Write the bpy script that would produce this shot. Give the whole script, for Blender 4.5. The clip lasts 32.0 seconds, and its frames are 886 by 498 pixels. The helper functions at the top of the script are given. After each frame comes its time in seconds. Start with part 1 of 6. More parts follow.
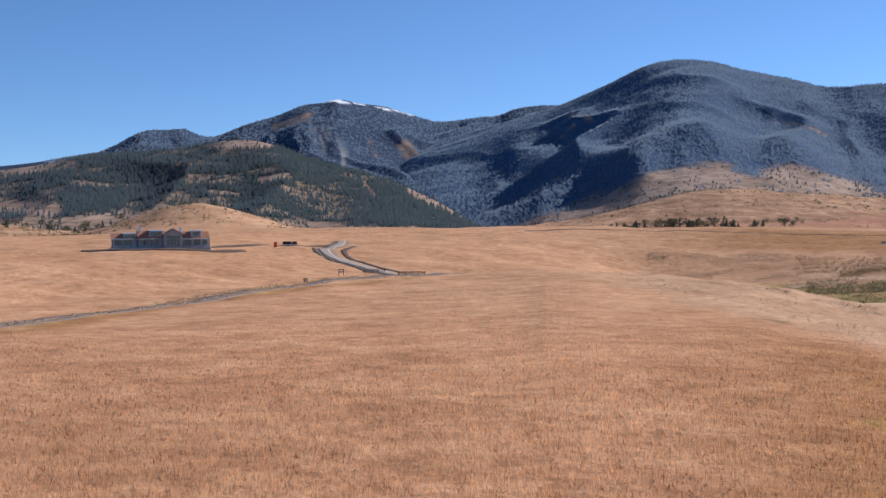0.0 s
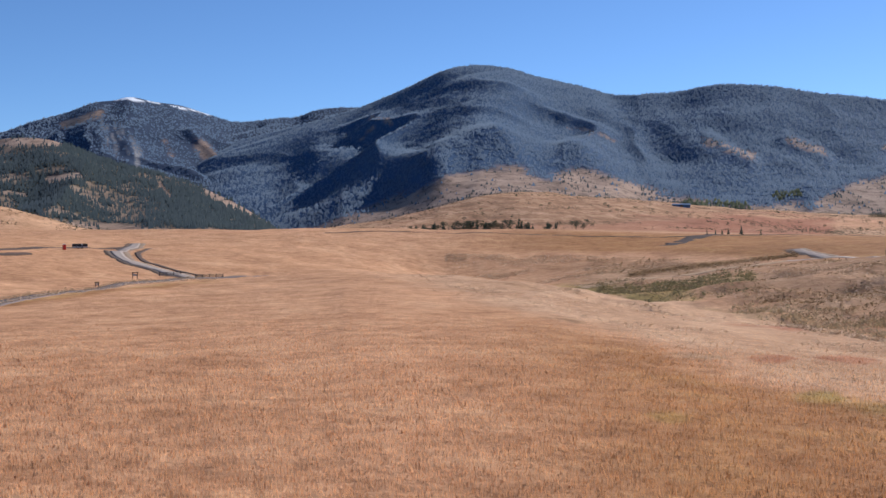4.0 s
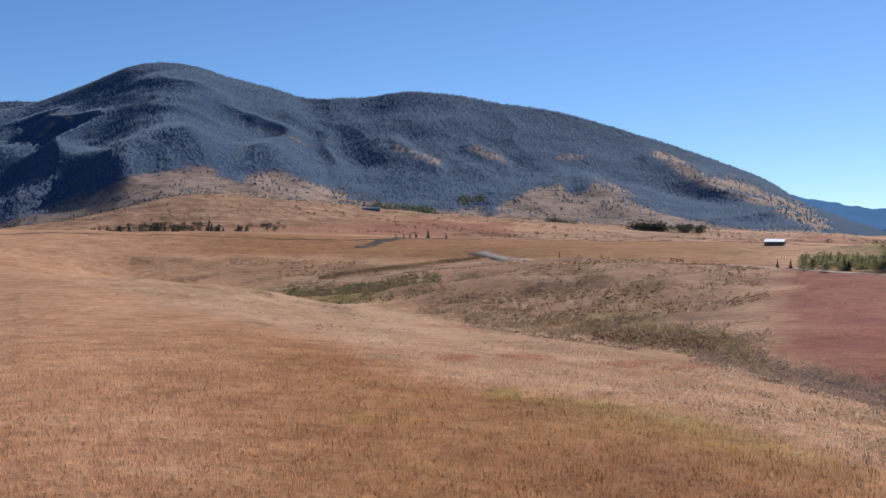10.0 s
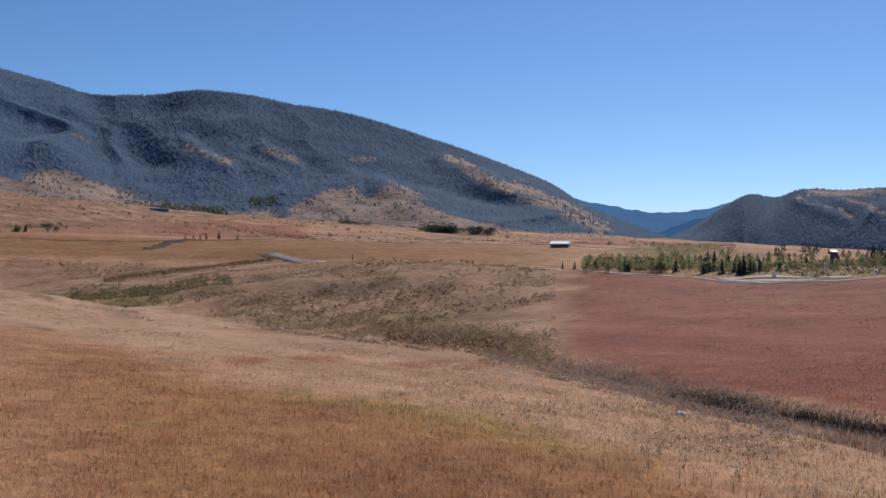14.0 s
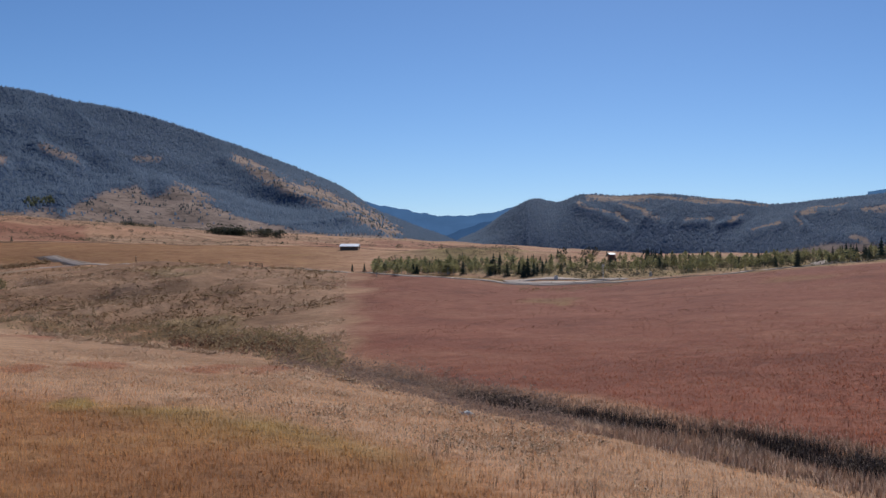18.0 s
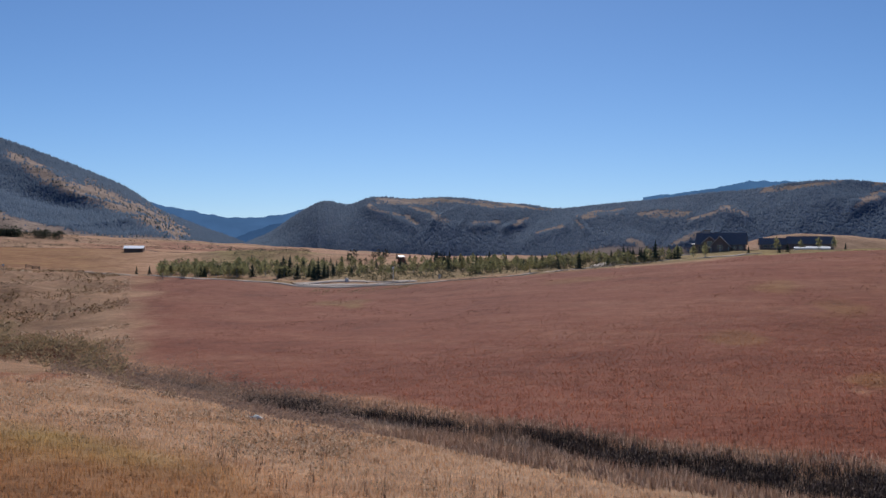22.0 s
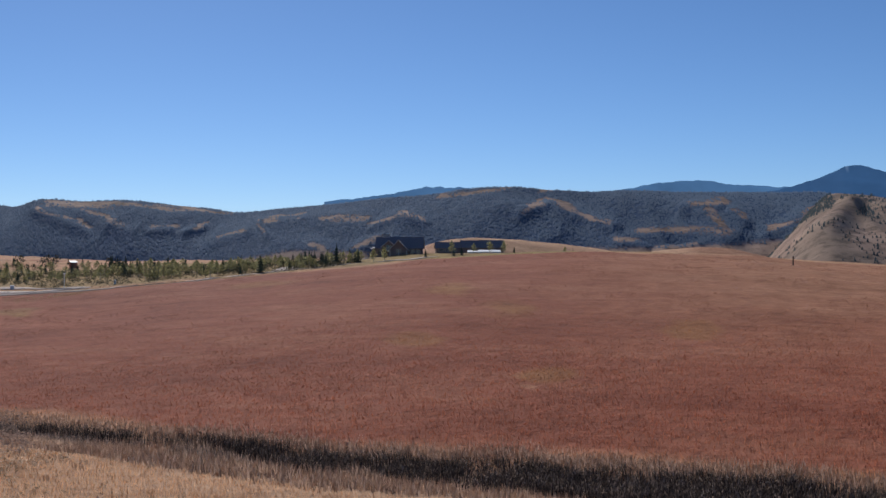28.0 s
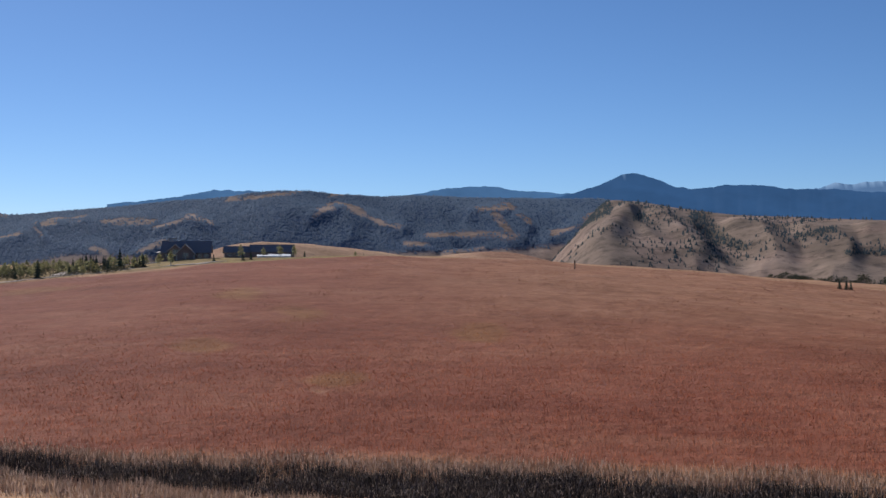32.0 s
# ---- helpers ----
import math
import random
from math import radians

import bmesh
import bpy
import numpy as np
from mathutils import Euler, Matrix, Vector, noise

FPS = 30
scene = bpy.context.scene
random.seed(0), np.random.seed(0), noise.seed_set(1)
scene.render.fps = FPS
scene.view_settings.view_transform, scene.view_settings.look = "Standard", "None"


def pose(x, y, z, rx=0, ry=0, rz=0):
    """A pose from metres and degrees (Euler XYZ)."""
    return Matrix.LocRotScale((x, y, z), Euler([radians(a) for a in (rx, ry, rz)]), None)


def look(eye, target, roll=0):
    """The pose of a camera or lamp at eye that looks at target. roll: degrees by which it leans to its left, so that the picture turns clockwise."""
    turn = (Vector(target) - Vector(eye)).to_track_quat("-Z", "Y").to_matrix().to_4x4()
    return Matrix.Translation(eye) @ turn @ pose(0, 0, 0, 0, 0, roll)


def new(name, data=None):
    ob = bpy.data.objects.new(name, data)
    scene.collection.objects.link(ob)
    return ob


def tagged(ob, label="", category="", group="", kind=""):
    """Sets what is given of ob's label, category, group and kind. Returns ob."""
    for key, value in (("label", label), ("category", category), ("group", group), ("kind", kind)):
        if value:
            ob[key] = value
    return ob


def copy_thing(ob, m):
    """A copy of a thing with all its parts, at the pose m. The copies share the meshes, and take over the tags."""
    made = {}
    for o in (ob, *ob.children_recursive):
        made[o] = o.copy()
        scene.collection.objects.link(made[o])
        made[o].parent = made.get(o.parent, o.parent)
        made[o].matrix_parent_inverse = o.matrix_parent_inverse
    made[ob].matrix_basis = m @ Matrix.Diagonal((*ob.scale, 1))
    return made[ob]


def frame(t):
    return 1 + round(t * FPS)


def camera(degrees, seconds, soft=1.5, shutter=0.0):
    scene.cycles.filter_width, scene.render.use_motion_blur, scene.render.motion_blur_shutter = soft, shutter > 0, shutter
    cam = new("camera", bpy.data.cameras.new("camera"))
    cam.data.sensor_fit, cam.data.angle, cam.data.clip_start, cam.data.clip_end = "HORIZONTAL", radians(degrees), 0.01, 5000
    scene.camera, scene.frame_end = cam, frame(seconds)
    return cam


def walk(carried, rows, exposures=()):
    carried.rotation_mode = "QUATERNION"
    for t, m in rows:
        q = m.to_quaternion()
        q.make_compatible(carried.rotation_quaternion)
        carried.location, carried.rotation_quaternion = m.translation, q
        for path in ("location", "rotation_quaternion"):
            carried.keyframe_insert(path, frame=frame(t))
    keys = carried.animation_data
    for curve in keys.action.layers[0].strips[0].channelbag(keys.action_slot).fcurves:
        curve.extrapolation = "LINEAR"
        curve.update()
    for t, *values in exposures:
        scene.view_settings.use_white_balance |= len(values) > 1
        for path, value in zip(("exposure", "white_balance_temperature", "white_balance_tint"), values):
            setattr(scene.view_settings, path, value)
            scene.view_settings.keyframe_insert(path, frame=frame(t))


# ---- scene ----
cam = camera(42.0, 32.0)
EYE_Z = 12.0
# seconds, yaw, pitch, roll of the hovering camera
PATH = [
    (0, 0.00, -0.39, 0.29), (1, -2.45, -0.36, 0.38), (2, -4.92, -0.36, 0.39), (3, -7.43, -0.35, 0.37), (3.5, -8.66, -0.35, 0.35),
    (5.5, -13.69, -0.33, 0.32), (6, -14.95, -0.33, 0.27), (7, -17.54, -0.31, 0.25), (8, -20.08, -0.29, 0.26), (9, -22.60, -0.30, 0.22),
    (10, -25.14, -0.28, 0.18), (11, -27.67, -0.27, 0.16), (12, -30.22, -0.25, 0.12), (13, -32.82, -0.23, 0.09), (14, -35.39, -0.22, 0.09),
    (14.5, -36.69, -0.22, 0.09), (16.5, -41.83, -0.15, -0.03), (17, -43.15, -0.13, -0.05), (18, -45.80, -0.10, -0.01), (19, -48.41, -0.07, -0.02),
    (20, -50.99, -0.04, -0.06), (21, -53.54, -0.01, -0.11), (22, -56.17, 0.03, -0.12), (23, -58.76, 0.08, -0.13), (24, -61.34, 0.12, -0.14),
    (25, -63.97, 0.16, -0.07), (25.5, -65.27, 0.17, -0.06), (27.5, -70.53, 0.21, 0.06), (28, -71.87, 0.24, 0.12), (29, -74.46, 0.29, 0.16),
    (30, -77.06, 0.34, 0.13), (31, -79.65, 0.38, 0.14), (32, -82.24, 0.43, 0.14)]
walk(cam, [(t, pose(0, 0, EYE_Z, 90 + p, 0, y) @ pose(0, 0, 0, 0, 0, -r)) for t, y, p, r in PATH],
     [(0, 0.38, 5700, 10), (6, 0.30, 5700, 10), (9, 0.16, 5700, 10), (13, -0.13, 5700, 10), (20, -0.38, 5700, 10), (26, -0.35, 5700, 10), (32, -0.24, 5700, 10)])

# ---- daylight ----
SUN_AZ, SUN_EL = 56.0, 30.0          # degrees clockwise from +y, degrees above the horizon
world = bpy.data.worlds.new("world")
scene.world = world
world.use_nodes = True
wn = world.node_tree
sky = wn.nodes.new("ShaderNodeTexSky")
sky.sky_type, sky.sun_disc = "NISHITA", False
sky.sun_elevation, sky.sun_rotation = radians(SUN_EL), radians(SUN_AZ)
sky.altitude, sky.air_density, sky.dust_density, sky.ozone_density = 1500, 0.8, 0.2, 5.0
wn.links.new(sky.outputs[0], wn.nodes["Background"].inputs[0])
wn.nodes["Background"].inputs[1].default_value = 0.088
sun = new("sun", bpy.data.lights.new("sun", "SUN"))
sun.data.energy, sun.data.angle, sun.data.color = 5.0, radians(0.55), (1.0, 0.9, 0.78)
s_dir = Vector((math.sin(radians(SUN_AZ)) * math.cos(radians(SUN_EL)), math.cos(radians(SUN_AZ)) * math.cos(radians(SUN_EL)), math.sin(radians(SUN_EL))))
sun.matrix_world = look(s_dir * 300, (0, 0, 0))


# ---- numbers: noise and curves ----
def lattice(ix, iy, seed):
    h = (ix.astype(np.int64) * 374761393 + iy.astype(np.int64) * 668265263 + seed * 982451653) & 0xFFFFFFFF
    h = ((h ^ (h >> 13)) * 1274126177) & 0xFFFFFFFF
    return ((h ^ (h >> 16)) & 0xFFFF) / 65535.0


def vnoise(x, y, seed=0):
    """Smooth value noise, 0 to 1."""
    x, y = np.asarray(x, float), np.asarray(y, float)
    ix, iy = np.floor(x), np.floor(y)
    fx, fy = x - ix, y - iy
    fx, fy = fx * fx * (3 - 2 * fx), fy * fy * (3 - 2 * fy)
    a, b = lattice(ix, iy, seed), lattice(ix + 1, iy, seed)
    c, d = lattice(ix, iy + 1, seed), lattice(ix + 1, iy + 1, seed)
    return (a * (1 - fx) + b * fx) * (1 - fy) + (c * (1 - fx) + d * fx) * fy


def fbm(x, y, seed=0, octaves=4):
    total, amp, norm = 0.0, 1.0, 0.0
    for k in range(octaves):
        total = total + amp * vnoise(x * 2 ** k, y * 2 ** k, seed + 17 * k)
        norm, amp = norm + amp, amp * 0.5
    return total / norm


def step(a, b, x):
    t = np.clip((x - a) / (b - a), 0, 1)
    return t * t * (3 - 2 * t)


def curve(knots, x):
    """Smooth curve through (x, value) knots, flat beyond the ends."""
    k = np.array(knots, float)
    xs, ys = k[:, 0], k[:, 1]
    m = np.gradient(ys, xs)
    x = np.clip(np.asarray(x, float), xs[0], xs[-1])
    i = np.clip(np.searchsorted(xs, x) - 1, 0, len(xs) - 2)
    h = xs[i + 1] - xs[i]
    t = (x - xs[i]) / h
    return ((2 * t ** 3 - 3 * t ** 2 + 1) * ys[i] + (t ** 3 - 2 * t ** 2 + t) * h * m[i]
            + (3 * t ** 2 - 2 * t ** 3) * ys[i + 1] + (t ** 3 - t ** 2) * h * m[i + 1])


def linear(knots, x):
    k = np.array(knots, float)
    return np.interp(x, k[:, 0], k[:, 1])


def polar(az, r):
    a = np.radians(az)
    return r * np.sin(a), r * np.cos(a)


# ---- the lie of the land: rings of (azimuth, distance, height) round the hill on which the camera hovers ----
RINGS = [
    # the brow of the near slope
    [(-50, 170, -1), (-24, 185, -1), (-10, 290, -0.8), (0, 385, 0.2), (5, 400, 1.6), (10, 380, 0.6), (14, 330, -0.6), (19, 285, -3.4),
     (25, 240, -4.5), (32, 200, -4.8), (38, 158, -4.2), (42, 137, -4.4), (47, 112, -4.1), (52, 100, -3.9), (58, 86, -3.6), (66, 76, -3.5),
     (80, 66, -3.2), (92, 62, -3.1), (104, 61, -3.0), (140, 61, -3)],
    # the creek bed
    [(-50, 230, -1.5), (-24, 240, -1.2), (-10, 330, -0.6), (0, 410, 0.6), (5, 450, 1.6), (10, 480, -3.4), (14, 450, -5.8), (19, 350, -6.4),
     (25, 280, -6.6), (32, 226, -6.4), (38, 180, -5.6), (42, 150, -5.4), (47, 123, -5.1), (52, 110, -4.8), (58, 98, -4.5), (66, 87, -4.3),
     (80, 77, -4.0), (92, 73, -3.9), (104, 74, -3.8), (140, 74, -3.8)],
    # the foot of the far bank
    [(-50, 280, 0), (-24, 300, 1.5), (-10, 370, 1.8), (0, 430, 2.0), (5, 480, 2.4), (10, 520, -2.4), (14, 480, -5.2), (19, 372, -5.9),
     (25, 300, -6.0), (32, 246, -5.7), (38, 202, -4.9), (42, 167, -4.6), (47, 139, -4.4), (52, 122, -4.1), (58, 109, -3.8), (66, 95, -3.6),
     (80, 87, -3.4), (92, 83, -3.3), (104, 85, -3.2), (140, 85, -3.2)],
    # the top of the far slope, along the lanes
    [(-50, 450, 8), (-24, 450, 8.6), (-13, 450, 9.6), (-5, 520, 10.2), (2, 540, 9.6), (8, 560, 6.5), (14, 560, 3.5), (20, 540, 3.0), (26, 490, 4.2),
     (32, 440, 6.0), (38, 400, 4.7), (44, 362, 3.4), (50, 332, 2.1), (54, 324, 2.4), (58, 322, 4.1), (66, 335, 7.9), (74, 350, 11.6),
     (82, 360, 12.0), (92, 360, 8.8), (104, 330, 2.4), (140, 320, 0)],
    # the rim of the bench
    [(-50, 700, 14), (-24, 700, 15), (-13, 700, 16.9), (-6, 700, 20), (8, 700, 19.8), (15, 700, 18.9), (21, 700, 17.4), (26, 700, 15.8),
     (34, 700, 13), (39, 700, 12.1), (47, 640, 9.6), (54, 600, 8.0), (62, 600, 8.6), (70, 560, 9.5), (78, 560, 9.0), (90, 560, 3.0), (104, 600, -4), (140, 600, -6)],
    # the hollow behind the rim
    [(-50, 860, 12), (-24, 860, 13), (-13, 860, 15), (-6, 860, 17), (8, 860, 18.5), (15, 860, 20), (21, 860, 19.5), (26, 860, 16.5),
     (34, 860, 11.5), (39, 860, 10), (47, 860, 7), (54, 860, 5), (62, 860, 4), (70, 800, 4), (78, 760, 2), (90, 760, -2), (104, 760, -8), (140, 760, -8)],
    # the gravel fan under the mountains
    [(-50, 1500, 25), (-24, 1500, 24), (-6, 1500, 26), (2, 1500, 24), (5.4, 1500, 32), (8.7, 1500, 50), (12.6, 1550, 72), (16.8, 1550, 70), (21, 1550, 60),
     (25, 1550, 51), (28, 1550, 46), (32, 1550, 40), (35, 1550, 33), (39, 1550, 27), (44, 1550, 20), (48, 1550, 13), (56, 1550, 4), (70, 1500, 2),
     (90, 1400, -14), (104, 1300, -20), (140, 1300, -20)],
    [(-50, 5000, 60), (0, 5000, 60), (40, 5000, 40), (60, 5000, 10), (100, 5000, -40), (140, 5000, -40)],
]


def ground_base(az, r):
    az, r = np.broadcast_arrays(np.asarray(az, float), np.asarray(r, float))
    az = (az + 150) % 360 - 150          # -150 .. 210
    a = np.where(az < -50, -50, np.where(az > 140, 140, az))
    # behind the camera the two ends of the curves blend
    back = np.where(az > 140, (az - 140) / 170.0, np.where(az < -50, (az + 220) / 170.0 , 0.0))
    rs, zs = [np.zeros_like(r), np.full_like(r, 25.0)], [np.zeros_like(r), np.full_like(r, -0.05)]
    for ring in RINGS:
        kr, kz = [(q[0], q[1]) for q in ring], [(q[0], q[2]) for q in ring]
        r1, z1 = linear(kr, a) * 0.5 + 0.25 * (linear(kr, a - 1.2) + linear(kr, a + 1.2)), curve(kz, a)
        w = np.clip(back, 0, 1)
        rl, rh, zl, zh = kr[0][1], kr[-1][1], kz[0][1], kz[-1][1]
        out = (az > 140) | (az < -50)
        rs.append(np.where(out, rh * (1 - w) + rl * w, r1))
        zs.append(np.where(out, zh * (1 - w) + zl * w, z1))
    n = len(rs)
    slope = []
    for k in range(n):
        lo, hi = max(k - 1, 0), min(k + 1, n - 1)
        if 0 < k < n - 1:
            s0, s1 = (zs[k] - zs[lo]) / (rs[k] - rs[lo]), (zs[hi] - zs[k]) / (rs[hi] - rs[k])
            slope.append(np.where(s0 * s1 > 0, 2 * s0 * s1 / (s0 + s1 + np.where(s0 + s1 == 0, 1e-9, 0)), 0.0))
        else:
            slope.append((zs[hi] - zs[lo]) / (rs[hi] - rs[lo]))
    z = np.zeros_like(r) + zs[-1]
    for k in range(n - 1):
        h = rs[k + 1] - rs[k]
        t = (r - rs[k]) / h
        q = ((2 * t ** 3 - 3 * t ** 2 + 1) * zs[k] + (t ** 3 - 2 * t ** 2 + t) * h * slope[k]
             + (3 * t ** 2 - 2 * t ** 3) * zs[k + 1] + (t ** 3 - t ** 2) * h * slope[k + 1])
        z = np.where((t >= 0) & (t <= 1), q, z)
    return z


# gentle knolls: azimuth, distance, height, half-length across, half-length away
KNOLLS = [(-12.2, 930, 27, 66, 120), (-21.5, 1000, 12, 55, 100), (27.5, 372, 3.6, 60, 45), (19.5, 560, 3.0, 90, 45), (47.5, 500, 5.0, 38, 22),
          (72.4, 800, 12, 44, 60), (77.0, 830, 17, 80, 60), (85.2, 900, 20, 62, 70), (71.8, 432, 1.9, 50, 30)]


def ground_at(x, y):
    x, y = np.asarray(x, float), np.asarray(y, float)
    az, r = np.degrees(np.arctan2(x, y)), np.hypot(x, y)
    z = ground_base(az, r)
    for a0, r0, h, wa, wr in KNOLLS:
        cx, cy = polar(a0, r0)
        t = radians(a0)
        u, v = (x - cx) * math.cos(t) - (y - cy) * math.sin(t), (x - cx) * math.sin(t) + (y - cy) * math.cos(t)
        z = z + h * np.exp(-(u / wa) ** 2 - (v / wr) ** 2)
    far = step(60, 400, r)
    z = z + (fbm(x / 60, y / 60, 3, 3) - 0.5) * (0.5 + 1.6 * far) * step(20, 80, r)
    z = z + (fbm(x / 17, y / 17, 6, 3) - 0.5) * 1.5 * step(150, 300, r)
    hummock = step(9, 14, az) * (1 - step(36, 41, az)) * step(205, 260, r) * (1 - step(400, 470, r))
    z = z + (fbm(x / 22 + fbm(x / 40, y / 40, 18, 2), y / 13, 19, 4) - 0.5) * 4.4 * hummock
    z = z + (fbm(x / 70, y / 70, 15, 3) - 0.5) * 7 * step(800, 1000, r)
    z = z + (fbm(x / 330, y / 330, 8, 3) - 0.5) * 7 * step(900, 1500, r)
    return z


def height(x, y):
    return float(ground_at(np.array([x]), np.array([y]))[0])


def place(az, r, dz=0.0):
    x, y = polar(az, r)
    return float(x), float(y), height(x, y) + dz


# ---- mesh builders ----
def raw_mesh(name, verts, faces, material, smooth=True, colours=None, normals=None):
    """A mesh from arrays; faces is an (n, 3) or (n, 4) array."""
    me = bpy.data.meshes.new(name)
    verts, faces = np.asarray(verts, np.float32), np.asarray(faces, np.int32)
    k = faces.shape[1]
    me.vertices.add(len(verts))
    me.vertices.foreach_set("co", verts.ravel())
    me.loops.add(faces.size)
    me.loops.foreach_set("vertex_index", faces.ravel())
    me.polygons.add(len(faces))
    me.polygons.foreach_set("loop_start", np.arange(0, faces.size, k, dtype=np.int32))
    me.polygons.foreach_set("loop_total", np.full(len(faces), k, np.int32))
    me.polygons.foreach_set("use_smooth", np.full(len(faces), smooth, bool))
    me.update(calc_edges=True)
    for key, values in (colours or {}).items():
        attr = me.color_attributes.new(key, "FLOAT_COLOR", "POINT")
        rgba = np.ones((len(verts), 4), np.float32)
        rgba[:, :values.shape[1]] = values
        attr.data.foreach_set("color", rgba.ravel())
    if normals is not None:
        me.normals_split_custom_set_from_vertices(normals)
    me.materials.append(material)
    return me


def grid_faces(rows, cols):
    i = np.arange((rows - 1) * cols).reshape(rows - 1, cols)[:, :-1].ravel()
    return np.stack([i, i + 1, i + cols + 1, i + cols], 1)


# ---- materials ----
def material(name, rough=0.9, metal=0.0, spec=0.2):
    m = bpy.data.materials.new(name)
    m.use_nodes = True
    b = m.node_tree.nodes["Principled BSDF"]
    b.inputs["Roughness"].default_value, b.inputs["Metallic"].default_value = rough, metal
    b.inputs["Specular IOR Level"].default_value = spec
    return m, m.node_tree, b


def tex(nt, scale, detail=4, rough=0.6, stretch=None, kind="Object"):
    co = nt.nodes.new("ShaderNodeTexCoord")
    n = nt.nodes.new("ShaderNodeTexNoise")
    n.inputs["Scale"].default_value, n.inputs["Detail"].default_value, n.inputs["Roughness"].default_value = scale, detail, rough
    if stretch:
        mp = nt.nodes.new("ShaderNodeMapping")
        mp.inputs["Scale"].default_value = stretch
        nt.links.new(co.outputs[kind], mp.inputs[0])
        nt.links.new(mp.outputs[0], n.inputs["Vector"])
    else:
        nt.links.new(co.outputs[kind], n.inputs["Vector"])
    return n.outputs["Fac"]


def ramp(nt, fac, stops):
    n = nt.nodes.new("ShaderNodeValToRGB")
    e = n.color_ramp.elements
    while len(e) < len(stops):
        e.new(0.5)
    for el, (p, c) in zip(e, stops):
        el.position, el.color = p, (*c, 1)
    nt.links.new(fac, n.inputs[0])
    return n.outputs[0]


def mix(nt, fac, a, b, mode="MIX"):
    n = nt.nodes.new("ShaderNodeMix")
    n.data_type, n.blend_type = "RGBA", mode
    for sock, val in ((n.inputs[0], fac), (n.inputs[6], a), (n.inputs[7], b)):
        if isinstance(val, bpy.types.NodeSocket):
            nt.links.new(val, sock)
        elif isinstance(val, tuple):
            sock.default_value = (*val, 1)
        else:
            sock.default_value = val
    return n.outputs[2]


def calc(nt, op, a, b=0.0, clamp=False):
    n = nt.nodes.new("ShaderNodeMath")
    n.operation, n.use_clamp = op, clamp
    for sock, val in ((n.inputs[0], a), (n.inputs[1], b)):
        if isinstance(val, bpy.types.NodeSocket):
            nt.links.new(val, sock)
        else:
            sock.default_value = val
    return n.outputs[0]


def bump(nt, b, fac, strength, distance):
    n = nt.nodes.new("ShaderNodeBump")
    n.inputs["Strength"].default_value, n.inputs["Distance"].default_value = strength, distance
    nt.links.new(fac, n.inputs["Height"])
    nt.links.new(n.outputs[0], b.inputs["Normal"])


def zones(nt, key):
    a = nt.nodes.new("ShaderNodeVertexColor")
    a.layer_name = key
    s = nt.nodes.new("ShaderNodeSeparateColor")
    nt.links.new(a.outputs[0], s.inputs[0])
    return s.outputs


def plain(name, colour, rough=0.8, metal=0.0, scale=3.0, vary=0.25, relief=0.3, distance=0.01, spec=0.3):
    """A surface of one colour with grain and stains at two scales."""
    m, nt, b = material(name, rough, metal, spec)
    dark = tuple(c * (1 - vary) for c in colour)
    light = tuple(min(1, c * (1 + vary)) for c in colour)
    fine, wide = tex(nt, scale * 8, 3), tex(nt, scale * 0.6, 3)
    c = mix(nt, calc(nt, "ADD", calc(nt, "MULTIPLY", fine, 0.45), calc(nt, "MULTIPLY", wide, 0.55)), dark, light)
    nt.links.new(c, b.inputs["Base Color"])
    bump(nt, b, fine, relief, distance)
    return m


def let_through(nt, b, colour, share):
    """Thin leaves and blades let part of the light through."""
    t = nt.nodes.new("ShaderNodeBsdfTranslucent")
    mx = nt.nodes.new("ShaderNodeMixShader")
    mx.inputs[0].default_value = share
    nt.links.new(colour, t.inputs["Color"])
    nt.links.new(b.outputs[0], mx.inputs[1])
    nt.links.new(t.outputs[0], mx.inputs[2])
    nt.links.new(mx.outputs[0], nt.nodes["Material Output"].inputs["Surface"])


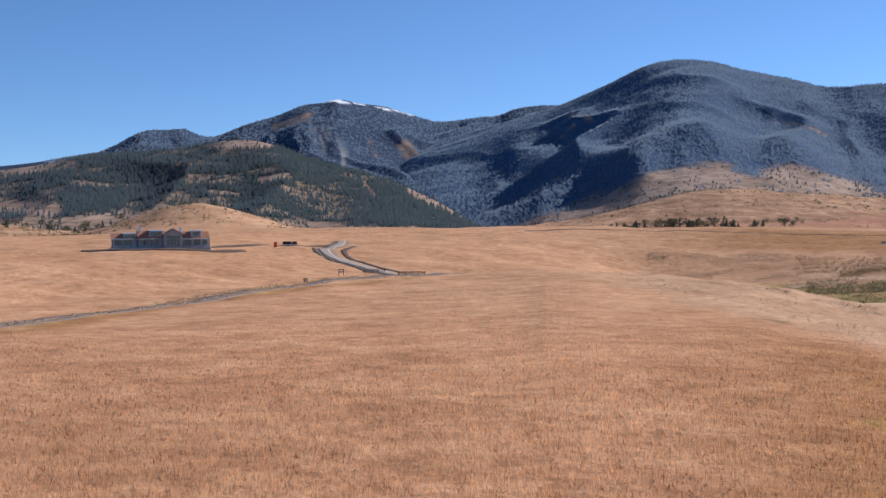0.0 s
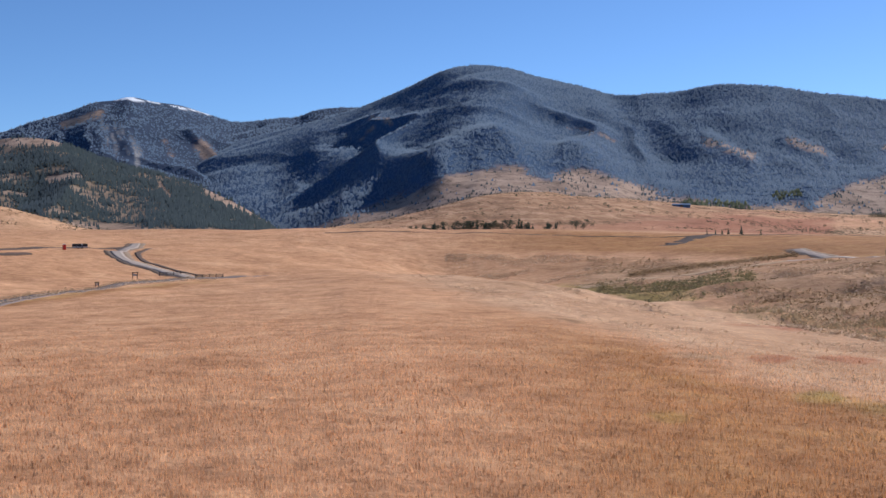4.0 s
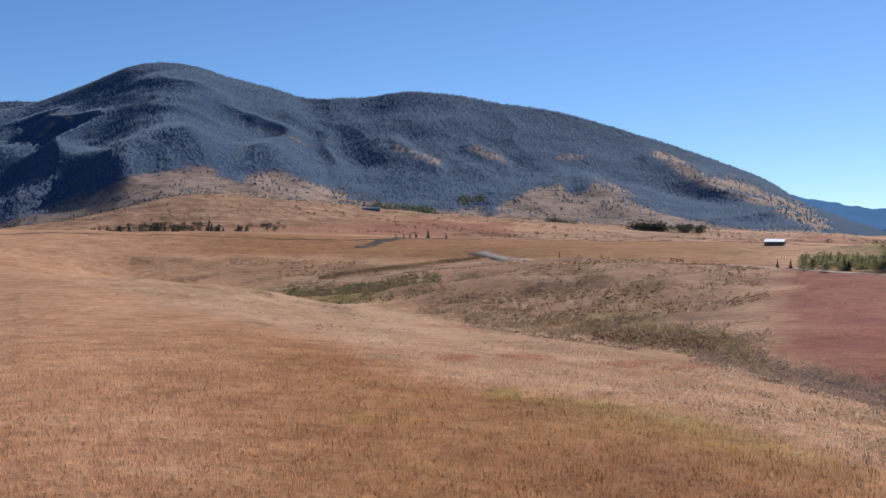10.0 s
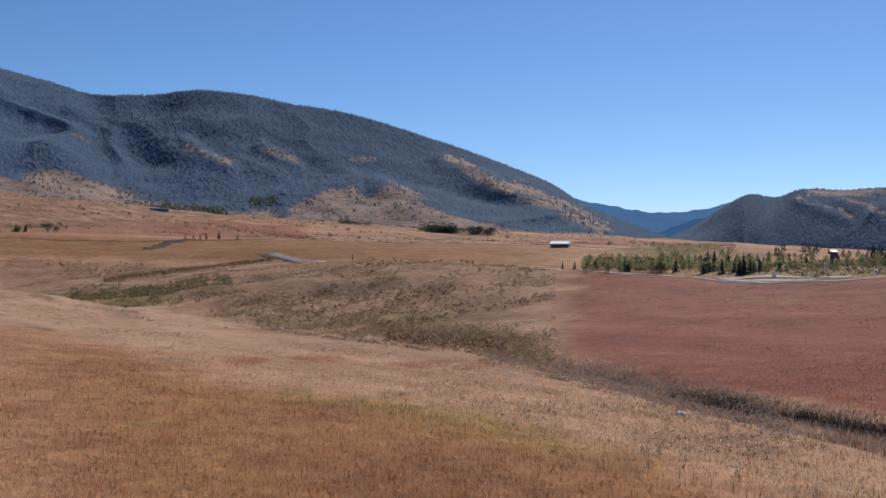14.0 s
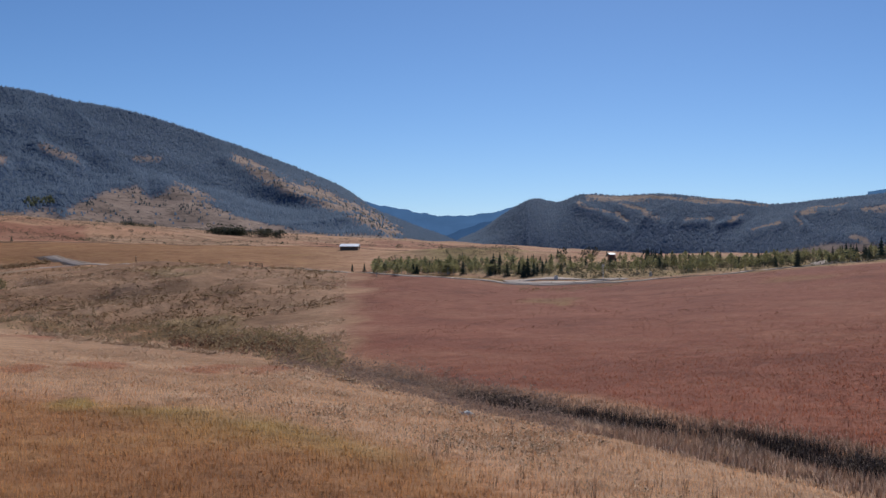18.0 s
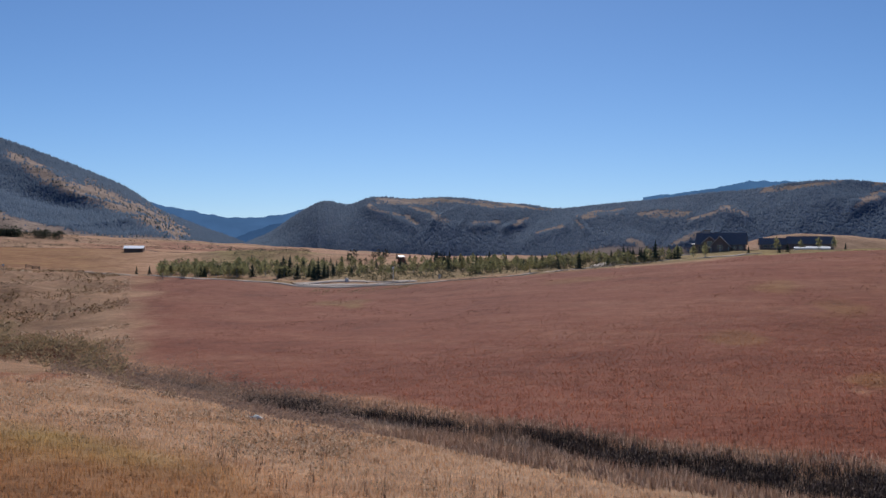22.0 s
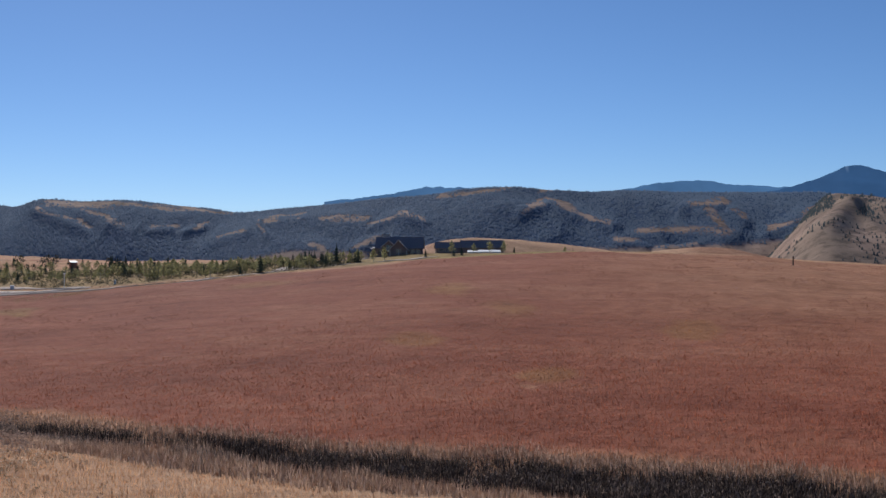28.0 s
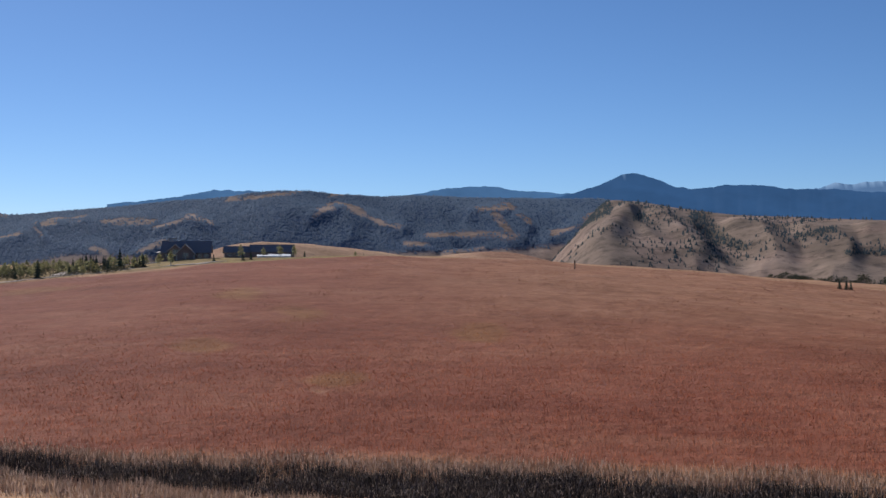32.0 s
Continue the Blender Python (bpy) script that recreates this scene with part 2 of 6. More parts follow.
def grass_material(name="prairie_grass", blade=False):
    """Prairie grass: zones of orange, pale straw, russet, green and sage, broken up by noise."""
    m, nt, b = material(name, 0.95, 0, 0.05)
    z1, z2 = zones(nt, "zone"), zones(nt, "land")
    wide, mid, fine = tex(nt, 0.012, 4), tex(nt, 0.07, 5), tex(nt, 0.9, 5, 0.7)
    streak = tex(nt, 0.06, 7, 0.74, (1.0, 0.35, 1.0))
    tan = ramp(nt, mid, [(0.3, (0.42, 0.22, 0.114)), (0.5, (0.53, 0.288, 0.154)), (0.7, (0.6, 0.35, 0.195))])
    c = tan
    pale = ramp(nt, streak, [(0.32, (0.37, 0.215, 0.118)), (0.5, (0.5, 0.3, 0.174)), (0.68, (0.61, 0.39, 0.238))])
    c = mix(nt, z1[2], c, pale)
    red = ramp(nt, streak, [(0.3, (0.22, 0.073, 0.043)), (0.5, (0.305, 0.105, 0.06)), (0.7, (0.39, 0.165, 0.096))])
    c = mix(nt, z1[0], c, red)
    green = ramp(nt, mid, [(0.35, (0.21, 0.165, 0.055)), (0.65, (0.40, 0.30, 0.09))])
    c = mix(nt, z1[1], c, green)
    amber = ramp(nt, mid, [(0.3, (0.27, 0.124, 0.048)), (0.5, (0.335, 0.158, 0.06)), (0.7, (0.39, 0.205, 0.073))])
    c = mix(nt, z2[0], c, amber)
    sage = ramp(nt, streak, [(0.34, (0.17, 0.1, 0.056)), (0.48, (0.31, 0.182, 0.098)), (0.64, (0.58, 0.37, 0.22))])
    c = mix(nt, z2[1], c, sage)
    # creek bed soil, darkened for the shade between the reeds
    shaded_bed = ramp(nt, mid, [(0.3, (0.06, 0.045, 0.042)), (0.7, (0.12, 0.085, 0.07))])
    c = mix(nt, z2[2], c, shaded_bed)
    tuft = tex(nt, 0.28, 4, 0.7)
    c = mix(nt, 0.3 if blade else 0.6, c, ramp(nt, tuft, [(0.32, (0.7, 0.66, 0.64)), (0.5, (1, 1, 1)), (0.68, (1.22, 1.22, 1.2))]), "MULTIPLY")
    shade = ramp(nt, fine, [(0.25, (0.76, 0.74, 0.72)), (0.5, (0.98, 0.98, 0.98)), (0.75, (1.14, 1.14, 1.12))])
    c = mix(nt, 0.4 if blade else 0.8, c, shade, "MULTIPLY")
    shade2 = ramp(nt, wide, [(0.3, (0.86, 0.84, 0.82)), (0.7, (1.08, 1.08, 1.08))])
    c = mix(nt, 0.8, c, shade2, "MULTIPLY")
    nt.links.new(c, b.inputs["Base Color"])
    if blade:
        g = nt.nodes.new("ShaderNodeNewGeometry")
        c = mix(nt, 1.0, c, ramp(nt, g.outputs["Random Per Island"], [(0.0, (1.42, 1.40, 1.37)), (1.0, (1.68, 1.66, 1.63))]), "MULTIPLY")
        nt.links.new(c, b.inputs["Base Color"])
        let_through(nt, b, c, 0.5)
    else:
        bump(nt, b, calc(nt, "ADD", calc(nt, "ADD", fine, calc(nt, "MULTIPLY", tuft, 1.5)), calc(nt, "MULTIPLY", mid, 2.0)), 0.5, 0.5)
    return m


def slope_material(name, dark, light):
    """Mountain side: forest floor where the trees stand, dry grass, rock and scree in the clearings, snow where marked."""
    m, nt, b = material(name, 0.95, 0, 0.05)
    z1 = zones(nt, "zone")
    n1, n2 = tex(nt, 0.012, 6, 0.65), tex(nt, 0.06, 5, 0.7)
    floor = ramp(nt, n2, [(0.3, dark), (0.7, light)])
    gold = ramp(nt, n1, [(0.3, (0.19, 0.13, 0.098)), (0.5, (0.34, 0.235, 0.172)), (0.68, (0.48, 0.34, 0.25))])
    speck = ramp(nt, n2, [(0.38, (0.42, 0.42, 0.44)), (0.5, (1, 1, 1))])
    gold = mix(nt, 0.75, gold, speck, "MULTIPLY")
    c = mix(nt, z1[0], floor, gold)
    rock = ramp(nt, n2, [(0.35, (0.12, 0.12, 0.13)), (0.65, (0.3, 0.29, 0.29))])
    c = mix(nt, z1[1], c, rock)
    c = mix(nt, z1[2], c, (0.8, 0.82, 0.85))
    nt.links.new(c, b.inputs["Base Color"])
    bump(nt, b, tex(nt, 0.1, 4, 0.7), 0.35, 3.0)
    return m


def foliage(name, low, high, scale=0.6, through_light=0.0, haze_sheen=0.0):
    m, nt, b = material(name, 0.85, 0, 0.1)
    g = nt.nodes.new("ShaderNodeNewGeometry")
    c = mix(nt, g.outputs["Random Per Island"], low, high)
    n = tex(nt, scale, 3)
    c = mix(nt, 0.7, c, ramp(nt, n, [(0.3, (0.6, 0.62, 0.66)), (0.7, (1.15, 1.15, 1.1))]), "MULTIPLY")
    nt.links.new(c, b.inputs["Base Color"])
    if through_light:
        let_through(nt, b, c, through_light)
    # a bluish sheen imitates the haze that lifts distant forest
    b.inputs["Sheen Weight"].default_value, b.inputs["Sheen Roughness"].default_value = haze_sheen, 0.6
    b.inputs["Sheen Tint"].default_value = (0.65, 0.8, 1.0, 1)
    return m


GRASS = grass_material()
BLADE = grass_material("grass_blade", True)
# the two mountain floors carry the blue of distance haze in their base colour
HAZY_SLOPE = slope_material("hazy_mountain_side", (0.044, 0.083, 0.154), (0.053, 0.096, 0.172))
HAZY_FAR_SLOPE = slope_material("hazy_far_mountain_side", (0.034, 0.05, 0.088), (0.052, 0.07, 0.11))
HILLSIDE = slope_material("hill_side", (0.07, 0.066, 0.048), (0.135, 0.115, 0.076))
# conifers in two tones: haze blue for far slopes, darker for sunlit hills
HAZY_NEEDLES = foliage("hazy_needles", (0.043, 0.082, 0.152), (0.057, 0.098, 0.174), 0.05, 0.3, 0.3)
SUNLIT_NEEDLES = foliage("sunlit_needles", (0.026, 0.039, 0.042), (0.046, 0.061, 0.058), 0.1, 0.3, 0.1)


# ---- ground: one sheet out to the horizon ----
def ring_at(k, az, column=1):
    return linear([(q[0], q[column]) for q in RINGS[k]], az)


# patches with a colour of their own: azimuth, distance, half-widths in degrees and metres
GREEN_PATCHES = [(17.2, 408, 1.6, 14), (20.2, 352, 2.2, 12), (22.8, 372, 2.4, 22), (32.5, 366, 2.0, 16), (33.5, 252, 3.0, 14), (27.8, 99, 1.6, 6), (30.4, 92, 1.8, 5), 
                 (50.7, 250, 1.6, 18), (21.0, 82, 1.2, 4), (67.5, 372, 3.0, 24), (72.0, 398, 5.0, 18)]
GOLD_PATCHES = [(74.5, 178, 1.8, 16), (72.2, 215, 1.6, 14), (70.5, 152, 1.6, 10), (78.0, 128, 1.2, 5), (84.0, 160, 1.8, 12), (63.0, 270, 2.2, 12)]
RED_PATCHES = [(34.4, 221, 1.9, 10), (36.6, 208, 1.8, 14), (26.1, 224, 1.8, 9), (26.0, 141, 1.1, 6), (29.6, 150, 1.5, 6), (34.7, 147, 1.2, 8), (37.0, 150, 1.0, 8)]
SAGE_PATCHES = [(25.8, 352, 1.6, 18), (27.8, 298, 2.6, 22), (31.0, 318, 1.6, 14), (15.6, 181, 1.6, 9), (22.6, 138, 1.9, 4), (12.5, 420, 1.8, 22), (35.0, 305, 1.5, 14), (20.4, 480, 1.4, 8), (23.3, 490, 1.6, 8), (33.2, 105, 1.0, 3)]
PALE_PATCHES = [(24.6, 346, 1.2, 7), (26.4, 356, 1.4, 6), (28.5, 366, 1.4, 6), (76.6, 120, 0.55, 2.0), (30.5, 342, 2.2, 10), (36.0, 340, 1.8, 12), (29.0, 280, 1.4, 8)]


def patches(spots, az, r, wob):
    best = np.zeros_like(az)
    az, r = az + 4.0 * wob, r * (1 + 0.16 * wob)
    for a0, r0, wa, wr in spots:
        best = np.maximum(best, step(0.25, 0.75, np.exp(-((az - a0) / wa) ** 2 - ((r - r0) / wr) ** 2) + wob * 0.7))
    return best


def ground_zones(x, y):
    az, r = np.degrees(np.arctan2(x, y)), np.hypot(x, y)
    wob = fbm(x / 25, y / 25, 21, 4) - 0.5
    wide = fbm(x / 140, y / 140, 5, 4)
    brow, creek, bank, top, rim = (ring_at(k, az) for k in range(5))
    near_edge = linear([(-60, 400), (0, 400), (6, 330), (12, 235), (18, 172), (22, 142), (26, 122), (32, 101), (41, 84), (47, 74), (52, 63), (60, 46), (80, 10)], az) * (1 + 0.35 * wob)
    pale = step(-0.12, 0.12, (r - near_edge) / np.maximum(near_edge, 20)) * (1 - step(0.98, 1.08, r / creek)) * step(4, 12, az)
    pale = np.maximum(pale, 0.45 * step(9, 14, az) * (1 - step(38, 42, az)) * step(1, 1.2, r / bank) * (1 - step(0.9, 1.05, r / top)) * step(0.45, 0.7, wide + wob * 0.5))
    pale = np.maximum(pale, 0.7 * step(660, 760, r) * (1 - step(20, 34, az)) * step(0.35, 0.6, wide))
    pale = np.maximum(pale, 1.0 * step(640, 700, r) * step(68, 72, az))
    pale = np.maximum(pale, 0.7 * step(740, 820, r) * (1 - step(-4, 2, az)))
    red = step(39.3, 41.7, az + wob * 5 - (r - 200) * 0.004) * step(0.96, 1.04, r / bank + wob * 0.1) * (1 - step(0.97, 1.0, r / top))
    red = np.maximum(red, (0.4 + 0.35 * step(15, 24, az)) * step(700, 760, r) * (1 - step(1300, 1500, r)) * step(4, 9, az) * step(0.35, 0.55, wide + 0.2 * wob))
    red = red * (1 - 0.85 * step(28.4, 28.8, az) * step(690, 720, r) * (1 - step(38, 41, az)))
    pale = np.maximum(pale, 0.85 * step(28.4, 28.8, az) * (1 - step(36, 39, az)) * step(740, 770, r) * (1 - step(1050, 1150, r)))
    red = np.maximum(red, 0.16 * (1 - step(50, 140, r)) * step(0.4, 0.6, wide))
    red = red * (1 - 0.5 * step(72, 90, az) * step(100, 240, r) * step(0.25, 0.55, wide + 0.5 * wob))
    pale = np.maximum(pale, 0.3 * step(72, 90, az) * step(120, 260, r))
    green = 0.85 * np.exp(-((r - creek * 1.06) / (creek * 0.07)) ** 2) * step(14, 17, az) * (1 - step(37, 41, az)) * step(0.36, 0.5, wide + wob * 0.6)
    seep = np.exp(-((r - near_edge * 0.9) / (near_edge * 0.1)) ** 2) * step(24, 29, az) * (1 - step(40, 48, az)) * step(-0.2, 0.1, wob)
    green = np.maximum(green, 0.75 * seep)
    green = np.maximum(green, 0.85 * step(1.01, 1.06, r / top) * (1 - step(1.5, 1.75, r / top)) * step(42, 46, az) * (1 - step(76, 86, az)) * step(0.3, 0.5, wide + wob * 0.5))
    green = np.maximum(green, 0.75 * step(1.0, 1.05, r / top) * (1 - step(1.35, 1.5, r / top)) * step(43, 46, az) * (1 - step(80, 84, az)))
    verge = np.exp(-((r / top - 0.975) / 0.02) ** 2) * step(26, 32, az) * (1 - step(60, 66, az))
    green = np.maximum(green, 0.6 * verge)
    amber = (1 - step(0.8, 1.0, r / np.maximum(near_edge, 30))) * step(8, 24, az) * (0.75 + 0.25 * step(0.35, 0.6, wide + 0.3 * wob))
    amber = np.maximum(amber, 0.9 * step(0.99, 1.05, r / top) * (1 - step(640, 720, r)) * step(8, 18, az) * (1 - step(38, 44, az)))
    kerb = np.interp(az, [-30, -21, -16, -9.6, -2.6, 1], [168, 195, 226, 296, 393, 418])
    amber = np.maximum(amber, 0.8 * np.exp(-((r / kerb - 0.93 - 0.1 * wob) / 0.035) ** 2) * (1 - step(-4, 0, az)))
    green = np.maximum(green, 0.4 * np.exp(-((r / kerb - 0.96 - 0.08 * wob) / 0.02) ** 2) * (1 - step(-4, 0, az)))
    sage = step(12, 21, az) * (1 - step(39, 43, az)) * step(0.98, 1.1, r / bank) * (1 - step(0.93, 1.0, r / top)) * (0.55 + 0.4 * step(0.35, 0.6, wide + 0.5 * wob))
    sage = np.maximum(sage, 0.65 * step(860, 1050, r) * step(0.36, 0.56, fbm(x / 150, y / 150, 33, 4) + 0.16 * step(4, 8, az) * (1 - step(16, 22, az))))
    planted = 0.4 * step(1.0, 1.04, r / top) * (1 - step(1.3, 1.45, r / top)) * step(42.5, 45, az) * (1 - step(66, 69, az))
    sage = np.maximum(sage, 0.75 * planted)
    f = (r - brow) / (bank - brow)
    # mask of the creek bed where that shade is painted, broken into gaps
    shaded_bed = np.exp(-((f - 0.66) / 0.13) ** 2) * step(39, 44, az) * step(0.3, 0.5, fbm(x / 6, y / 6, 29, 3)) * 0.95
    sage = np.maximum(sage, 0.65 * step(780, 860, r) * (1 - step(-4, 2, az)) * step(0.3, 0.6, fbm(x / 60, y / 60, 36, 4)))
    fine = fbm(x / 8, y / 8, 35, 3) - 0.5
    lush, rust, brown, straw = (patches(k, az, r, wob * 0.5 + fine * 0.6) for k in (GREEN_PATCHES, RED_PATCHES, SAGE_PATCHES, PALE_PATCHES))
    field = step(42, 46, az) * step(0.96, 1.04, r / bank) * (1 - step(0.98, 1.02, r / top))
    green = np.maximum(green, lush * (0.8 - 0.45 * field))
    amber = np.maximum(amber, 0.55 * patches(GOLD_PATCHES, az, r, wob * 0.5 + fine * 0.6))
    red = np.maximum(red * (1 - 0.45 * straw), 0.55 * rust)
    pale, amber = np.maximum(pale, straw * 0.9 * (1 - 0.65 * field)) * (1 - 0.8 * np.maximum(rust, brown)), amber * (1 - 0.7 * brown)
    sage = np.maximum(sage * (1 - straw), 0.9 * brown)
    return np.stack([red, green, pale], 1), np.stack([amber, sage, shaded_bed], 1)


def build_ground():
    az = np.concatenate([np.arange(-27, 113, 0.2), np.arange(113, 333, 2.5)])
    r = np.concatenate([[0.0], np.geomspace(3, 45, 14)[:-1], np.geomspace(45, 700, 230)[:-1], np.geomspace(700, 4900, 60)])
    A, R = np.meshgrid(np.append(az, az[0] + 360), r)
    x, y = polar(A.ravel(), R.ravel())
    z = ground_at(x, y)
    z = np.where(R.ravel() > 1900, z - (R.ravel() - 1900) * 0.02, z)
    c1, c2 = ground_zones(x, y)
    me = raw_mesh("ground", np.stack([x, y, z], 1), grid_faces(len(r), len(az) + 1)[:, ::-1], GRASS, True, {"zone": c1, "land": c2})
    return tagged(new("ground", me), "dry autumn prairie with orange, straw and russet grass", "ground", kind="structure")


ground = build_ground()


# ---- mountains ----
def cones(pos, size, girth, sides=5, tiers=2, seed=1, top=0.0):
    """Conifers as small stacked cones: vertices and triangles for all of pos at once."""
    rng = np.random.default_rng(seed)
    n = len(pos)
    vs, fs, base = [], [], 0
    turn = rng.uniform(0, 6.28, n)
    for k in range(tiers):
        lo, hi = (0.06 + 0.40 * k) if tiers > 1 else 0.05, (0.72 + 0.28 * k) if tiers > 1 else 1.0
        wide = girth * (1.0 - 0.42 * k)
        ang = turn[:, None] + np.arange(sides) * 2 * np.pi / sides + k
        rag = rng.uniform(0.7, 1.25, (n, sides))
        ring = np.stack([pos[:, None, 0] + np.cos(ang) * (wide[:, None] * rag), pos[:, None, 1] + np.sin(ang) * (wide[:, None] * rag),
                         pos[:, None, 2] + size[:, None] * (lo + rng.uniform(-0.04, 0.04, (n, sides)))], 2)
        tip = pos + np.stack([rng.normal(0, 0.03, n) * girth, rng.normal(0, 0.03, n) * girth, size * hi], 1)
        v = np.concatenate([ring, tip[:, None]], 1)
        start = base + np.arange(n)[:, None] * (sides + 1)
        i = np.arange(sides)
        tri = np.stack([start + i, start + (i + 1) % sides, np.broadcast_to(start + sides, (n, sides))], 2)
        vs.append(v.reshape(-1, 3))
        fs.append(tri.reshape(-1, 3))
        base += n * (sides + 1)
    return np.concatenate(vs), np.concatenate(fs)


def line_distance(az, el, a0, e0, a1, e1):
    dx, dy = a1 - a0, e1 - e0
    t = np.clip(((az - a0) * dx + (el - e0) * dy) / (dx * dx + dy * dy), 0, 1)
    return np.hypot(az - a0 - t * dx, el - e0 - t * dy)


class Slope:
    """A mountain side that rises from its foot to a skyline and falls away behind it."""

    def __init__(self, skyline, foot, ridge, spur=60.0, spurs=9.0, seed=1, power=1.2, crown=8.0, knobs=(), cover=None, crests=()):
        self.crown, self.knobs, self.cover, self.crests = crown, knobs, cover or HAZY_SLOPE, crests
        self.skyline, self.foot, self.ridge, self.spur, self.spurs, self.seed, self.power = skyline, foot, ridge, spur, spurs, seed, power

    def at(self, az, v):
        """Place for azimuth az and v: 0 at the foot, 1 on the skyline, up to 1.6 behind it."""
        rf, rr = linear(self.foot, az), linear(self.ridge, az)
        r = rf + (rr - rf) * v
        x, y = polar(az, r)
        zf = ground_base(az, rf) - 12
        zr = EYE_Z - self.crown + rr * np.tan(np.radians(curve(self.skyline, az)))
        bend = self.power if isinstance(self.power, float) else linear(self.power, az)
        up = zf + (zr - zf) * np.clip(v, 0, 1) ** bend
        up = np.where(v > 1, zr - (zr - zf) * 0.9 * np.clip(v - 1, 0, None) ** 1.3, up)
        wx = fbm(x / 700, y / 700, self.seed + 5, 3) * 3.0
        ridged = 1 - 2 * np.abs(vnoise(az / 60.0 * self.spurs + wx, v * 0.9 + wx * 0.4, self.seed) - 0.5)
        ridged2 = 1 - 2 * np.abs(vnoise(az / 24.0 * self.spurs + wx * 2, v * 2.0, self.seed + 3) - 0.5)
        bell = np.clip(np.sin(np.clip(v, 0, 1) * np.pi), 0, 1) ** 0.8
        rise = np.clip((zr - zf) / 220.0, 0.02, 1.0)
        z = up + rise * ((ridged - 0.55) * self.spur + (ridged2 - 0.5) * self.spur * 0.45) * bell
        z = z + (fbm(x / 120, y / 120, self.seed + 9, 3) - 0.5) * self.spur * 0.25 * rise * np.clip(bell + 0.08, 0, 1)
        base_el = np.degrees(np.arctan2(up - EYE_Z, np.hypot(x, y)))
        swell = np.zeros_like(z)
        for a0, e0, a1, e1, w, h in self.crests:
            swell = np.maximum(swell, h * np.exp(-(line_distance(az, base_el, a0, e0 - 0.25, a1, e1 - 0.25) / (w * 2.8)) ** 2))
        z = z + swell * np.clip((0.97 - v) * 5, 0, 1)
        for a0, v0, wa, wv, h in self.knobs:
            z = z + h * np.exp(-((az - a0) / wa) ** 2 - ((v - v0) / wv) ** 2)
        return x, y, z

    def knobbed(self, az, v):
        best = np.zeros_like(az)
        for a0, v0, wa, wv, h in self.knobs:
            best = np.maximum(best, np.exp(-((az - a0) / wa) ** 2 - ((v - v0 - 0.25 * wv) / (wv * np.where(v > v0, 0.9, 0.55))) ** 2))
        return best

    def mesh(self, name, lo, hi, zone, step_az=0.12, rows=70):
        az, v = np.arange(lo, hi + step_az / 2, step_az), np.concatenate([np.linspace(0, 1, rows), np.linspace(1.05, 1.6, 8)])
        A, V = np.meshgrid(az, v)
        A, V = A.ravel(), V.ravel()
        x, y, z = self.at(A, V)
        el = np.degrees(np.arctan2(z - EYE_Z, np.hypot(x, y)))
        me = raw_mesh(name, np.stack([x, y, z], 1), grid_faces(len(v), len(az))[:, ::-1], self.cover, True, {"zone": zone(A, V, el, x, y)})
        return new(name, me)

    def trees(self, name, lo, hi, count, density, size, seed, label, mat=None, sides=5, tiers=2, girth=0.24):
        rng = np.random.default_rng(seed)
        az, v = rng.uniform(lo, hi, count), rng.uniform(0.0, 1.06, count) ** 0.85
        x, y, z = self.at(az, v)
        el = np.degrees(np.arctan2(z - EYE_Z, np.hypot(x, y)))
        keep = rng.uniform(0, 1, count) < density(az, v, el, x, y)
        pos = np.stack([x, y, z - 0.5], 1)[keep]
        s = rng.uniform(*size, len(pos)) * rng.uniform(0.75, 1.1, len(pos))
        vs, fs = cones(pos, s, s * girth, sides, tiers, seed + 1)
        # the canopy shades as one rough sheet that follows the hillside
        p, q, o = (np.stack(self.at(az[keep] + da, v[keep] + dv), 1) for da, dv in ((0.12, 0), (0, 0.012), (0, 0)))
        lie = np.cross(p - o, q - o)
        lie = lie / np.linalg.norm(lie, axis=1)[:, None]
        lie = np.tile(np.repeat(lie * np.where(lie[:, 2] < 0, -1, 1)[:, None], sides + 1, 0), (tiers, 1))
        out = vs - np.tile(np.repeat(pos, sides + 1, 0), (tiers, 1))
        out[:, 2] = 0.6 * np.abs(out[:, 2])
        nor = 0.85 * lie + 0.15 * out / np.linalg.norm(out, axis=1)[:, None]
        me = raw_mesh(name, vs, fs, mat or HAZY_NEEDLES, True, None, nor / np.linalg.norm(nor, axis=1)[:, None])
        return tagged(new(name, me), label, "forest", kind="stuff")


def soft(v, width=0.25):
    return step(-width, width, v)


def streaks(az, el, lines):
    """1 inside slanted strips: azimuth and elevation of both ends, half-width."""
    best = np.zeros_like(az)
    for a0, e0, a1, e1, w in lines:
        best = np.maximum(best, 1 - step(w * 0.35, w * 1.35, line_distance(az, el, a0, e0, a1, e1)))
    return best


# the wooded hill with bare knobs beside the house
left_hill = Slope([(-34, 2.6), (-28, 3.2), (-21, 3.62), (-19.5, 3.86), (-17.7, 4.22), (-16.2, 4.45), (-14.4, 4.55), (-12.2, 4.85), (-10.6, 5.2), (-8.7, 5.12), (-7.3, 4.6), (-5.7, 4.05),
                   (-3.7, 3.55), (-1.8, 2.95), (-0.1, 2.16), (1.3, 1.31), (2.14, 0.75), (3.5, 0.2)],
                  [(-34, 1050), (-12, 1150), (4, 1150)], [(-34, 2000), (-21, 1900), (-10, 1750), (-3, 1650), (3.5, 1400)], 38, 8, 11, cover=HILLSIDE)


